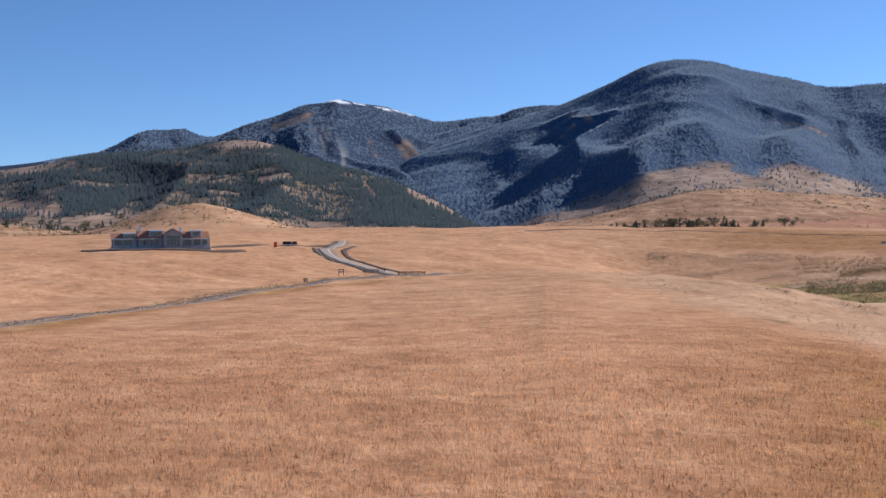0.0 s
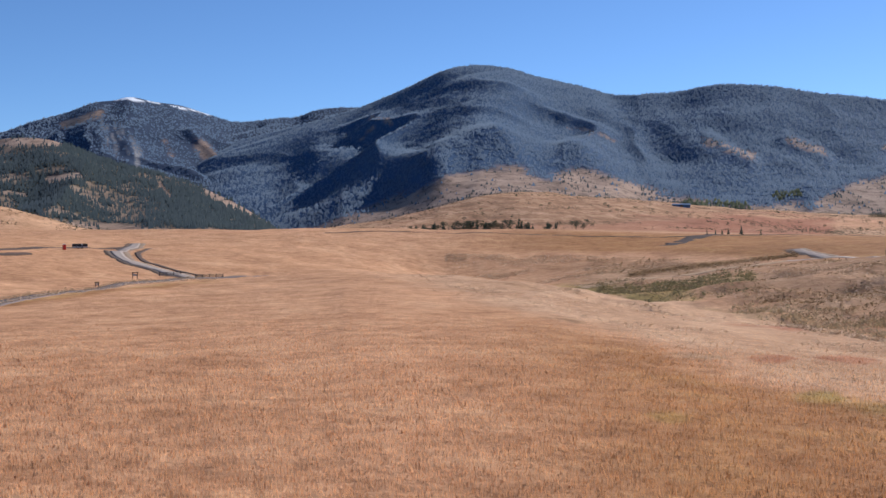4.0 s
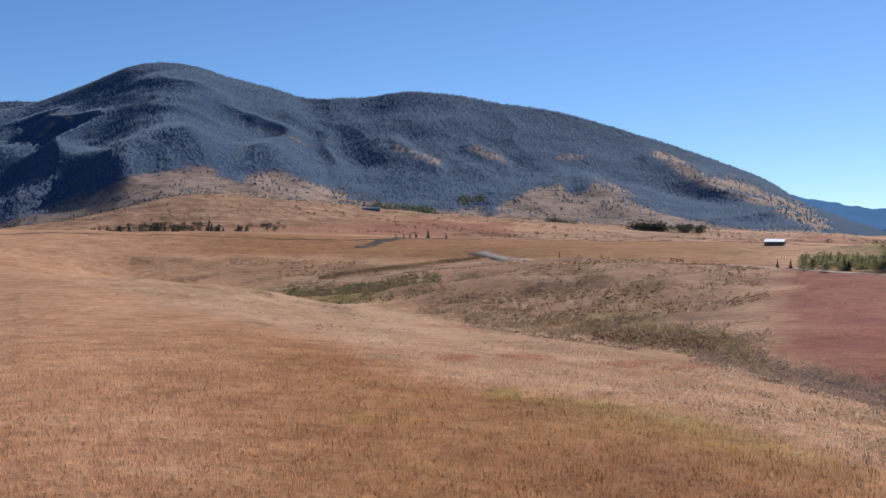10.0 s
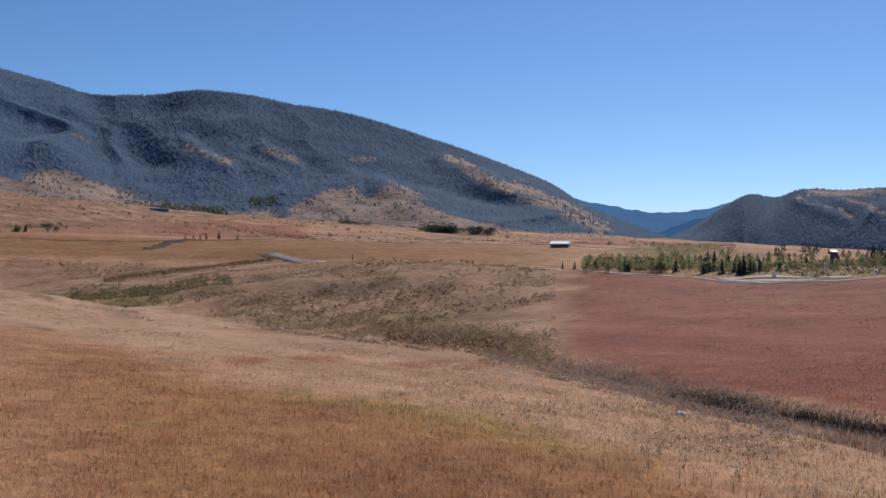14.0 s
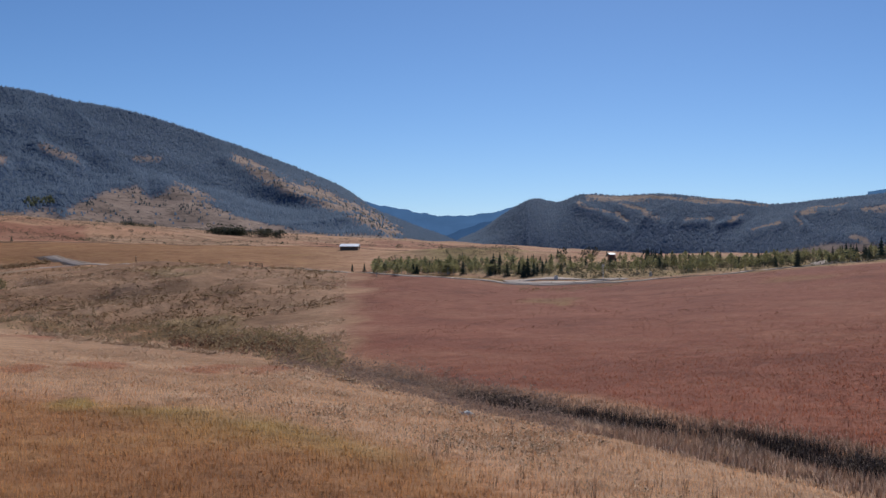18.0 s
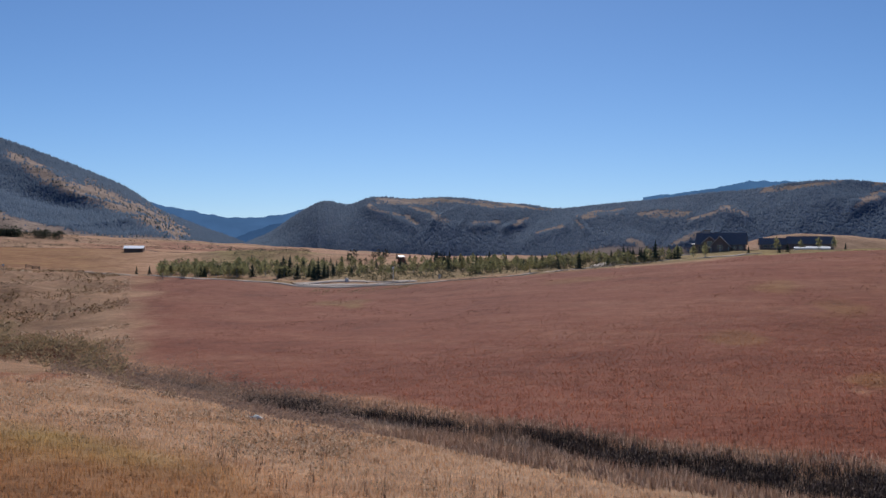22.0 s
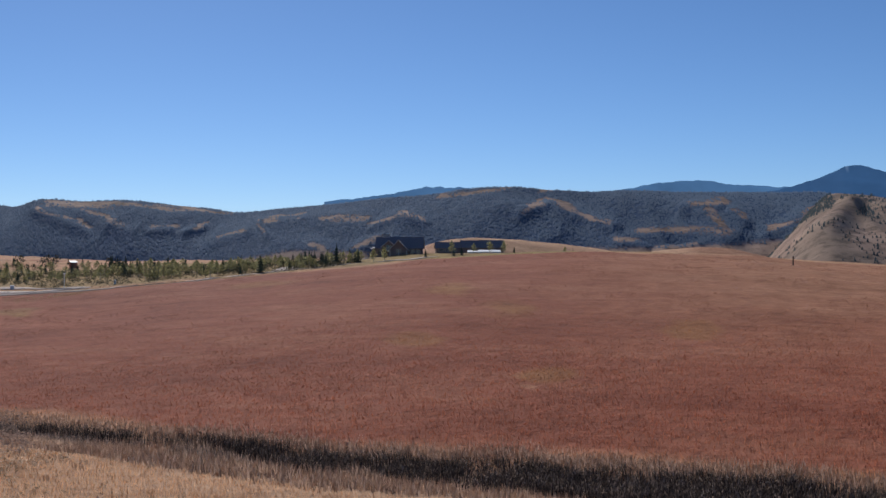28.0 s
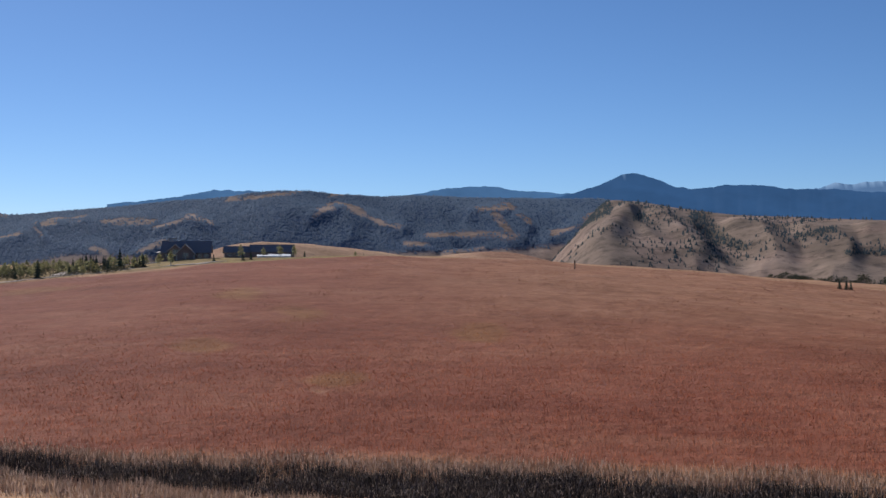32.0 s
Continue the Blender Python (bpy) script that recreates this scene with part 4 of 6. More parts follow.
# ---- small mesh helpers ----
def part(name, bm, mat, parent=None, label=""):
    """Links a bmesh as one mesh object under a thing or a part."""
    me = bpy.data.meshes.new(name)
    bm.to_mesh(me)
    bm.free()
    me.materials.append(mat)
    ob = new(name, me)
    if parent is not None:
        ob.parent = parent
    if label:
        ob["label"] = label
    return ob


def thing(name, label, category, m, group="", kind=""):
    ob = new(name)
    ob.matrix_world = m
    return tagged(ob, label, category, group, kind)


def stand(az, r, turn=0.0, dz=0.0):
    """A pose on the ground whose local y points away from the camera's hill, turned by some degrees."""
    x, y, z = place(az, r, dz)
    return pose(x, y, z, 0, 0, -az + turn)


def box(bm, x0, x1, y0, y1, z0, z1, bevel=0.0):
    vs = [bm.verts.new((x, y, z)) for z in (z0, z1) for x, y in ((x0, y0), (x1, y0), (x1, y1), (x0, y1))]
    for f in ((3, 2, 1, 0), (4, 5, 6, 7), (0, 1, 5, 4), (1, 2, 6, 5), (2, 3, 7, 6), (3, 0, 4, 7)):
        bm.faces.new([vs[i] for i in f])
    return bm


def boxed(x0, x1, y0, y1, z0, z1, bevel=0.0):
    bm = bmesh.new()
    box(bm, x0, x1, y0, y1, z0, z1)
    if bevel:
        bmesh.ops.bevel(bm, geom=list(bm.edges), offset=bevel, segments=1, affect="EDGES")
    return bm


def prism(profile, axis, lo, hi):
    """A closed outline of (across, up) points drawn out along x or y from lo to hi."""
    bm = bmesh.new()
    ends = []
    for d in (lo, hi):
        ends.append([bm.verts.new((d, a, z) if axis == "x" else (a, d, z)) for a, z in profile])
    n = len(profile)
    bm.faces.new(ends[0]), bm.faces.new(ends[1][::-1])
    for i in range(n):
        bm.faces.new((ends[0][i], ends[1][i], ends[1][(i + 1) % n], ends[0][(i + 1) % n]))
    bmesh.ops.recalc_face_normals(bm, faces=bm.faces[:])
    return bm


def gable_walls(bm, x0, x1, y0, y1, eave, ridge, axis):
    mid = (y0 + y1) / 2 if axis == "x" else (x0 + x1) / 2
    lo, hi = (y0, y1) if axis == "x" else (x0, x1)
    a, b = (x0, x1) if axis == "x" else (y0, y1)
    return prism([(lo, -1.2), (hi, -1.2), (hi, eave), (mid, ridge), (lo, eave)], axis, a, b)


def gable_roof(x0, x1, y0, y1, eave, ridge, axis, thick=0.22, over=0.5):
    lo, hi = (y0, y1) if axis == "x" else (x0, x1)
    a, b = ((x0, x1) if axis == "x" else (y0, y1))
    mid, k = (lo + hi) / 2, (ridge - eave) / ((hi - lo) / 2)
    low = eave - over * k
    return prism([(lo - over, low + 0.03), (mid, ridge + 0.03), (hi + over, low + 0.03), (hi + over, low + 0.03 + thick), (mid, ridge + 0.03 + thick), (lo - over, low + 0.03 + thick)], axis, a - over, b + over)


def shed_roof(x0, x1, y0, y1, front, back, thick=0.2, over=0.4):
    return prism([(y0 - over, front), (y1 + over, back), (y1 + over, back + thick), (y0 - over, front + thick)], "x", x0 - over, x1 + over)


def window(parent, x0, x1, y, z0, z1, cols=1, rows=1, mat=None):
    """A framed window on a wall that faces the camera's hill: frame, panes."""
    bm = bmesh.new()
    w = 0.09
    box(bm, x0, x1, y - 0.08, y - 0.003, z0, z0 + w), box(bm, x0, x1, y - 0.08, y - 0.003, z1 - w, z1)
    for k in range(cols + 1):
        x = x0 + (x1 - x0 - w) * k / cols
        box(bm, x, x + w, y - 0.075, y - 0.003, z0 + w, z1 - w)
    for k in range(1, rows):
        z = z0 + (z1 - z0) * k / rows
        box(bm, x0 + w, x1 - w, y - 0.07, y - 0.003, z - 0.035, z + 0.035)
    frame_ob = part("window", bm, mat or TRIM, parent)
    for k in range(cols):
        a, b = x0 + (x1 - x0) * k / cols + w * 0.6, x0 + (x1 - x0) * (k + 1) / cols - w * 0.2
        part("pane", boxed(a, b, y - 0.035, y - 0.004, z0 + w * 0.6, z1 - w * 0.6), GLASS, frame_ob)
    return frame_ob


def strip(name, points, width, mat, label, category, lift=0.12, wobble=0.3, kind="structure", side=0.0):
    """A track laid over the ground along (azimuth, distance) points."""
    az, r = np.array([p[0] for p in points], float), np.array([p[1] for p in points], float)
    x, y = polar(az, r)
    d = np.concatenate([[0], np.cumsum(np.hypot(np.diff(x), np.diff(y)))])
    s = np.linspace(0, d[-1], max(12, int(d[-1] / 2.0)))
    x, y = curve(np.stack([d, x], 1), s), curve(np.stack([d, y], 1), s)
    tx, ty = np.gradient(x), np.gradient(y)
    n = np.hypot(tx, ty)
    nx, ny = -ty / n, tx / n
    cols = np.array([-1, -0.97, -0.5, 0, 0.5, 0.97, 1.0])
    w = width / 2 * (1 + wobble * (fbm(s / 7, s * 0, 4, 3) - 0.5))
    X = x[:, None] + nx[:, None] * (cols * w[:, None] + side)
    Y = y[:, None] + ny[:, None] * (cols * w[:, None] + side)
    Z = ground_at(X.ravel(), Y.ravel()).reshape(X.shape) + lift
    Z[:, 0] -= lift + 0.3
    Z[:, -1] -= lift + 0.3
    me = raw_mesh(name, np.stack([X, Y, Z], 2).reshape(-1, 3), grid_faces(len(s), len(cols))[:, ::-1], mat, True)
    # keep the faces turned up
    if me.polygons[len(cols) * 3].normal.z < 0:
        me.flip_normals()
    return tagged(new(name, me), label, category, kind=kind)


# ---- roads and tracks ----
WORN_SOIL = plain("worn_soil", (0.25, 0.18, 0.13), 0.95, scale=0.4, vary=0.35, relief=0.8, distance=0.1, spec=0.02)
GREY_SOIL = plain("grey_soil", (0.11, 0.085, 0.075), 0.95, scale=0.3, vary=0.4, relief=0.8, distance=0.1, spec=0.02)
strip("road", [(-30, 168), (-25, 181), (-21, 195), (-18.5, 208), (-16, 226), (-12.5, 255), (-9.6, 296), (-5.2, 362), (-2.6, 393), (-1.1, 400), (1.0, 418)], 5.8, ASPHALT, "grey paved country road through dry grass", "road")
strip("driveway_shoulder", [(-2.2, 396), (-2.9, 404.5), (-4.3, 425), (-5.5, 455), (-5.9, 480), (-5.2, 515), (-5.0, 546)], 9.0, WORN_SOIL, "bare brown shoulders of the driveway", "driveway", 0.06, 0.7)
strip("driveway", [(-2.4, 397), (-2.9, 405), (-4.3, 425), (-5.5, 455), (-5.9, 480), (-5.2, 515), (-5.0, 545)], 4.4, GRAVEL, "curving grey gravel driveway", "driveway", 0.2, 0.5)
strip("driveway_bank", [(-2.0, 405), (-3.3, 425), (-4.6, 455), (-4.9, 480), (-4.3, 512)], 2.2, EARTH, "bare earth bank beside the driveway", "bank", 0.2, 0.9)
strip("house_drive", [(-5.6, 508), (-7.5, 500), (-10, 478), (-12, 462), (-14, 452), (-16.3, 446)], 7.0, EARTH, "bare earth drive to the house", "driveway", 0.1, 0.7)
strip("grass_lane", [(16.8, 415), (17.6, 420), (21, 443), (24.3, 460), (26.5, 480)], 5.0, plain("worn_grass", (0.47, 0.32, 0.2), 0.95, scale=0.5, spec=0.02), "worn grass lane climbing the far slope", "track", 0.12)
strip("country_lane", [(26.5, 480), (29, 474), (31.7, 447), (34.5, 415), (37.5, 392), (41, 376), (44.5, 340), (48.3, 327), (51.5, 315), (54.2, 312),
                       (58.4, 312), (63.8, 349), (67.8, 371), (71.5, 400)], 2.7, PALE_LANE, "pale narrow lane along the far slope", "road", 0.15)
strip("side_shoulder", [(28.5, 473), (28.2, 487), (27.6, 503), (26.8, 526)], 9.0, WORN_SOIL, "bare grey soil round the gravel turnoff", "driveway", 0.08, 0.9)
strip("side_drive", [(28.4, 474), (28.1, 486), (27.6, 503), (26.9, 524)], 4.5, GRAVEL, "grey gravel turnoff from the lane", "driveway", 0.2, 0.5)
strip("turning_loop", [(49.0, 328), (50.4, 334), (52.0, 336), (53.6, 334), (54.5, 328), (53.6, 322), (52.0, 320), (50.4, 322), (49.0, 328)], 5.0, PALE_LANE, "pale gravel turning loop by the young trees", "road", 0.2)
strip("house_lane", [(63.8, 351), (64.6, 372), (65.8, 392), (66.2, 412), (68.2, 424)], 5.0, PALE_LANE, "pale drive up to the log house", "driveway", 0.25)
strip("field_track", [(4.0, 640), (8, 655), (14, 650), (20, 640), (27, 650)], 2.5, EARTH, "faint dark track across the bench", "track", 0.1, 1.2)
strip("fence_ditch", [(24, 690), (30, 672), (38, 640), (46, 610)], 3.0, EARTH, "dark ditch along the far field", "ditch", 0.15, 1.0)
strip("pond_bank", [(20.9, 590), (21.8, 620), (23.2, 665)], 9.0, GREY_SOIL, "dark disturbed soil on a low mound", "bank", 0.08, 1.2)


# ---- houses ----
def lodge(m):
    t = thing("lodge_house", "long timber and stone lodge under construction with rust-brown roofs", "house", m)
    wings = [(-19, -9, 1.5, 10, 3.0, 4.9, RUST_ROOF), (-9, 1.2, 0.6, 11, 3.3, 6.0, RUST_ROOF), (8.2, 19, 1.0, 10.5, 3.2, 5.6, RUST_ROOF)]
    for x0, x1, y0, y1, eave, ridge, roof in wings:
        part("wall", gable_walls(None, x0, x1, y0, y1, eave, ridge, "x"), GREY_BOARD, t)
        part("roof", gable_roof(x0 + 0.05, x1 - 0.05, y0, y1, eave, ridge, "x", over=0.4), roof, t)
    part("gable_front", gable_walls(None, 0.9, 8.4, -1.6, 8, 4.6, 6.7, "y"), STONE, t, "stone gable front")
    part("gable_roof", gable_roof(0.9, 8.4, -1.6, 9, 4.6, 6.7, "y", 0.25, 0.7), DARK_ROOF, t)
    for x0, x1, z0, z1, y in ((-14.6, -9.6, 3.2, 4.8, 2.2), (-4.6, 0.6, 4.0, 5.9, 1.4), (12.0, 16.0, 3.9, 5.9, 1.7)):
        d = part("dormer", boxed(x0, x1, y, y + 4.5, z0 - 0.6, z1), GREY_BOARD, t)
        part("dormer_roof", shed_roof(x0, x1, y, y + 4.5, z1, z1 + 0.35), GREY_ROOF, d)
        window(t, x0 + 0.5, x1 - 0.5, y, z0 + 0.15, z1 - 0.2, 4)
    for x0, x1, y0 in ((-19.3, -9, 0.2), (-9, 0.8, -0.8), (8.5, 19.4, -0.4)):
        part("porch_roof", shed_roof(x0, x1, y0, y0 + 1.6, 2.75, 3.1, 0.16, 0.2), GREY_ROOF, t)
        n = 5
        for k in range(n):
            x = x0 + 0.3 + (x1 - x0 - 0.6) * k / (n - 1)
            part("porch_post", boxed(x - 0.14, x + 0.14, y0, y0 + 0.28, -1.2, 2.75), TIMBER, t)
    window(t, 1.9, 7.4, -1.6, 0.3, 4.2, 4, 3)
    for x0, x1, y in ((-18, -15.2, 1.5), (-14.4, -11.6, 1.5), (-8, -5, 0.6), (-4.2, -1.2, 0.6), (9.5, 12, 1.0), (12.8, 15.6, 1.0), (16.6, 18.4, 1.0)):
        window(t, x0, x1, y, 0.5, 2.6, 3)
    for x, y, top in ((-8.2, 4, 7.6), (7.9, 3.0, 7.3)):
        c = part("chimney", boxed(x - 0.55, x + 0.55, y, y + 1.2, 2.5, top, 0.05), WHITE, t, "pale chimney stack")
        part("chimney_cap", boxed(x - 0.7, x + 0.7, y - 0.15, y + 1.35, top + 0.003, top + 0.16, 0.03), GREY_ROOF, c)
    part("plinth", boxed(-19.4, 19.4, -1.9, 11.2, -2.5, -0.02), STONE, t)
    return t


lodge(stand(-13.72, 455, 4.0, 0.4) @ Matrix.Diagonal((0.95, 0.95, 1.0, 1.0)))
strip("lodge_berm", [(-17.4, 441), (-16, 442), (-14.4, 444), (-12.6, 446), (-11.2, 449), (-9.8, 455)], 4.5, EARTH, "low bank of bare brown earth below the lodge", "bank", 0.45, 0.8)


def log_house(m):
    t = thing("log_house", "dark two-storey log house with pale trimmed gables", "house", m)
    part("wall", gable_walls(None, -8.5, 8.5, 0, 9, 3.1, 6.9, "x"), LOG, t)
    part("roof", gable_roof(-8.5, 8.5, 0, 9, 3.1, 6.9, "x", 0.25, 0.6), DARK_ROOF, t)
    part("side_porch", boxed(-10.4, -8.52, 1.0, 9, -1.2, 2.6), LOG, t)
    part("porch_roof", shed_roof(-10.6, -8.6, 0.6, 9.4, 2.65, 3.1), DARK_ROOF, t)
    for x0, x1, eave, ridge, y in ((-6.2, -1.4, 3.6, 5.6, -1.4), (-3.6, 3.4, 2.2, 5.6, -2.9)):
        g = part("gable", gable_walls(None, x0, x1, y, 2, eave, ridge, "y"), LOG, t)
        part("gable_roof", gable_roof(x0, x1, y, 3, eave, ridge, "y", 0.22, 0.6), DARK_ROOF, t)
        mid, k = (x0 + x1) / 2, (ridge - eave) / ((x1 - x0) / 2)
        for s in (-1, 1):
            half = (x1 - x0) / 2 + 0.6
            bm = prism([(mid, ridge - 0.05), (mid + s * half, ridge - 0.05 - k * half), (mid + s * half, ridge + 0.28 - k * half), (mid, ridge + 0.28)], "y", y - 0.72, y - 0.62)
            part("bargeboard", bm, TRIM, g, "pale timber bargeboard")
        window(t, mid - 1.0, mid + 1.0, y, max(1.0, eave - 1.6), eave + 0.4, 2, 2)
    for x0, x1 in ((-8, -6.6), (4.2, 5.6), (6.4, 7.8)):
        window(t, x0, x1, 0, 0.8, 2.4, 2)
    c = part("chimney", boxed(-6.6, -4.0, 4.2, 5.8, 4, 8.0, 0.06), STONE, t)
    part("chimney_cap", boxed(-6.8, -3.8, 4.0, 6.0, 8.003, 8.2, 0.04), STONE, c)
    for x in (-3.2, 0, 3.0):
        part("porch_post", boxed(x - 0.2, x + 0.2, -3.4, -3.0, -1.5, 2.0), TRIM, t)
    return t


def garage(m):
    t = thing("garage", "long low dark garage building with a shallow roof", "building", m)
    part("wall", gable_walls(None, -12.6, -3.0, 0, 5.2, 2.0, 4.0, "x"), LOG, t)
    part("wall", gable_walls(None, -3.0, 12.6, -1.0, 5.0, 2.2, 4.6, "x"), LOG, t)
    part("roof", gable_roof(-12.6, -3.2, 0, 5.2, 2.0, 4.0, "x", 0.2, 0.4), DARK_ROOF, t)
    part("roof", gable_roof(-3.0, 12.6, -1.0, 5.0, 2.2, 4.6, "x", 0.2, 0.4), DARK_ROOF, t)
    for k in range(4):
        x = -2.2 + k * 3.6
        d = part("garage_door", boxed(x, x + 2.9, -1.06, -1.004, -0.6, 2.0), TIMBER, t)
        for j in range(3):
            part("panel", boxed(x + 0.1 + j * 0.93, x + 0.95 + j * 0.93, -1.09, -1.063, 0.1, 1.8), LOG, d)
    for x in (-11.5, -9, -6.5):
        window(t, x, x + 1.4, 0, 0.7, 1.7, 2)
    return t


log_house(stand(69.7, 432, -4.0, -0.4))
garage(stand(73.2, 432, 6.0, 0.0))
terrace = thing("terrace", "pale sloping stone terrace in front of the garage", "terrace", stand(73.9, 418, 2.0, 0.3))
for k in range(6):
    rise = 0.85 - 0.1 * (k % 2) - (0.25 if k < 2 else 0)
    part("slab", prism([(-3.6, -0.6), (0.4, -0.6), (0.4, rise), (-3.6, 0.1)], "x", -6 + k * 2.0, -6 + k * 2.0 + 1.97), WHITE, terrace)



def shed(m, length, depth, eave, ridge, wall_mat, roof_mat, label):
    t = thing("shed", label, "shed", m)
    part("wall", gable_walls(None, -length / 2, length / 2, 0, depth, eave, ridge, "x"), wall_mat, t)
    part("roof", gable_roof(-length / 2, length / 2, 0, depth, eave, ridge, "x", 0.15, 0.4), roof_mat, t)
    part("door", boxed(-length * 0.1, length * 0.1, -0.05, -0.004, -0.3, eave * 0.85), TIMBER, t)
    return t


shed(stand(41.15, 590, -6), 9.0, 9, 1.9, 3.1, TIMBER, WHITE_ROOF, "long field shed with a shining white metal roof")
k_az = 54.15
kiosk = thing("kiosk", "small wooden kiosk with a sloping white roof", "hut", stand(k_az, 470, 20))
part("body", boxed(-1.1, 1.1, 0, 2.2, -0.5, 2.4), plain("red_brown_boards", (0.24, 0.10, 0.075), 0.8), kiosk)
part("roof", shed_roof(-1.1, 1.1, 0, 2.2, 2.5, 3.1, 0.14, 0.2), WHITE, kiosk)
part("gable", prism([(0, 2.403), (2.2, 2.403), (2.2, 3.0)], "x", -1.1, 1.1), TIMBER, kiosk)
part("door", boxed(-0.5, 0.5, -0.05, -0.004, -0.3, 2.1), TIMBER, kiosk)
shed(stand(21.6, 1350, 10, 0.5), 20, 8, 2.2, 3.6, BLUE_ROOF, BLUE_ROOF, "long blue-roofed barn at the foot of the mountain")

# ---- things on the lodge's drive ----
toilet = thing("portable_toilet", "bright red portable toilet on the bare earth", "toilet", stand(-8.25, 478, 10))
part("body", boxed(-0.6, 0.6, 0, 1.2, -0.1, 2.1, 0.06), RED, toilet)
part("roof", prism([(-0.66, 2.103), (0.66, 2.103), (0.4, 2.35), (-0.4, 2.35)], "y", -0.05, 1.25), WHITE, toilet, "white plastic roof")
part("door", boxed(-0.42, 0.42, -0.05, -0.004, 0.05, 1.9), RED, toilet)
trailer = thing("trailer", "low black box trailer parked on the drive", "trailer", stand(-7.55, 486, 5))
part("body", boxed(-2.9, 2.9, 0, 2.3, 0.5, 2.0, 0.05), BLACK, trailer)
part("lower_panel", boxed(-2.8, 2.8, -0.05, -0.004, 0.6, 0.85), WHITE, trailer, "white lower panel")
part("sign_plate", boxed(0.5, 1.0, -0.05, -0.004, 1.5, 1.9), WHITE, trailer)
for x in (-0.7, 0.7):
    bm = bmesh.new()
    bmesh.ops.create_cone(bm, cap_ends=True, segments=14, radius1=0.36, radius2=0.36, depth=0.22, matrix=Matrix.Translation((x, 0.2, 0.36)) @ Matrix.Rotation(radians(90), 4, "X"))
    part("wheel", bm, BLACK, trailer)
part("drawbar", boxed(2.9, 4.3, 1.0, 1.2, 0.5, 0.62), BLACK, trailer)


def post_and_rail(az0, r0, az1, r1, bays, label, high=1.25, rails=3):
    x0, y0 = polar(az0, r0)
    x1, y1 = polar(az1, r1)
    t = thing("rail_fence", label, "fence", Matrix.Translation((x0, y0, height(x0, y0))))
    z0 = height(x0, y0)
    dx, dy = (x1 - x0) / bays, (y1 - y0) / bays
    turn = math.atan2(dy, dx)
    for k in range(bays + 1):
        x, y = dx * k, dy * k
        z = height(x0 + x, y0 + y) - z0
        p = part("post", boxed(-0.11, 0.11, -0.11, 0.11, -0.3, high), TIMBER, t)
        p.matrix_basis = pose(x, y, z, 2 * math.sin(k * 3), 0, math.degrees(turn))
        if k < bays:
            zn = height(x0 + x + dx, y0 + y + dy) - z0
            L = math.hypot(dx, dy)
            for j in range(rails):
                q = part("rail", boxed(0.08, L - 0.08, -0.05, 0.05, -0.07, 0.07), TIMBER, t)
                q.matrix_basis = Matrix.Translation((x, y, z + high * (0.3 + 0.3 * j))) @ Matrix.Rotation(turn, 4, "Z") @ Matrix.Rotation(-math.atan2(zn - z, L), 4, "Y")
    return t


post_and_rail(-2.2, 397, -0.9, 402, 4, "dark timber rail fence beside the gateway")
post_and_rail(-3.9, 404, -2.9, 408, 3, "dark timber rail fence at the drive's mouth")
post_and_rail(36.3, 417, 36.9, 411, 2, "short dark timber rail fence beside the lane")
post_and_rail(52.4, 402, 58.0, 410, 9, "pale rail fence behind the young trees", 1.3, 2)


def timber_sign(m, w, h, label, name="timber_sign"):
    t = thing(name, label, "sign", m)
    for s in (-1, 1):
        part("post", boxed(s * w / 2 - 0.12, s * w / 2 + 0.12, -0.12, 0.12, -0.3, h), TIMBER, t)
    part("beam", boxed(-w / 2 - 0.25, w / 2 + 0.25, -0.13, 0.13, h + 0.003, h + 0.25), TIMBER, t)
    part("board", boxed(-w / 2 + 0.14, w / 2 - 0.14, -0.05, 0.05, h * 0.45, h * 0.8), TRIM, t)
    return t


timber_sign(stand(-5.05, 392, 5), 1.5, 1.9, "small dark timber sign frame in the grass")
timber_sign(stand(-6.8, 352, 5), 0.9, 1.1, "low dark marker board beside the road", "marker_board")


def marker_post(az, r, high, label, width=0.16):
    t = thing("marker_post", label, "post", stand(az, r))
    part("shaft", boxed(-width / 2, width / 2, -width / 2, width / 2, -0.3, high, 0.02), TIMBER, t)
    part("cap", boxed(-width * 0.7, width * 0.7, -width * 0.7, width * 0.7, high + 0.003, high + 0.12), TRIM, t)
    return t


marker_post(88.75, 305, 2.3, "lone dark wooden post in the russet field", 0.32)
marker_post(30.9, 470, 2.2, "lone wooden post beside the far field", 0.28)
mail = thing("mailbox", "pale mailbox on a post beside the lane", "mailbox", stand(35.3, 428))
part("post", boxed(-0.12, 0.12, -0.12, 0.12, -0.3, 1.2), TIMBER, mail)
part("box", boxed(-0.35, 0.35, -0.5, 0.5, 1.203, 1.8, 0.1), WHITE, mail)
lamp = thing("lamp_post", "white lamp post beside the turning loop", "lamp", stand(53.7, 338))
part("shaft", boxed(-0.09, 0.09, -0.09, 0.09, -0.3, 3.6), WHITE, lamp)
part("lantern", boxed(-0.28, 0.28, -0.28, 0.28, 3.603, 4.2, 0.08), WHITE, lamp)
part("hood", prism([(-0.4, 4.203), (0.4, 4.203), (0, 4.5)], "y", -0.4, 0.4), BLACK, lamp)
for a, r, w in ((51.4, 330, 0.5), (56.0, 340, 0.35)):
    bin_ob = thing("site_box", "small pale utility box beside the lane", "utility box", stand(a, r))
    part("case", boxed(-w, w, -w, w, -0.2, 1.1, 0.05), WHITE, bin_ob)
    part("lid", boxed(-w * 1.05, w * 1.05, -w * 1.05, w * 1.05, 1.103, 1.2, 0.02), GREY_ROOF, bin_ob)


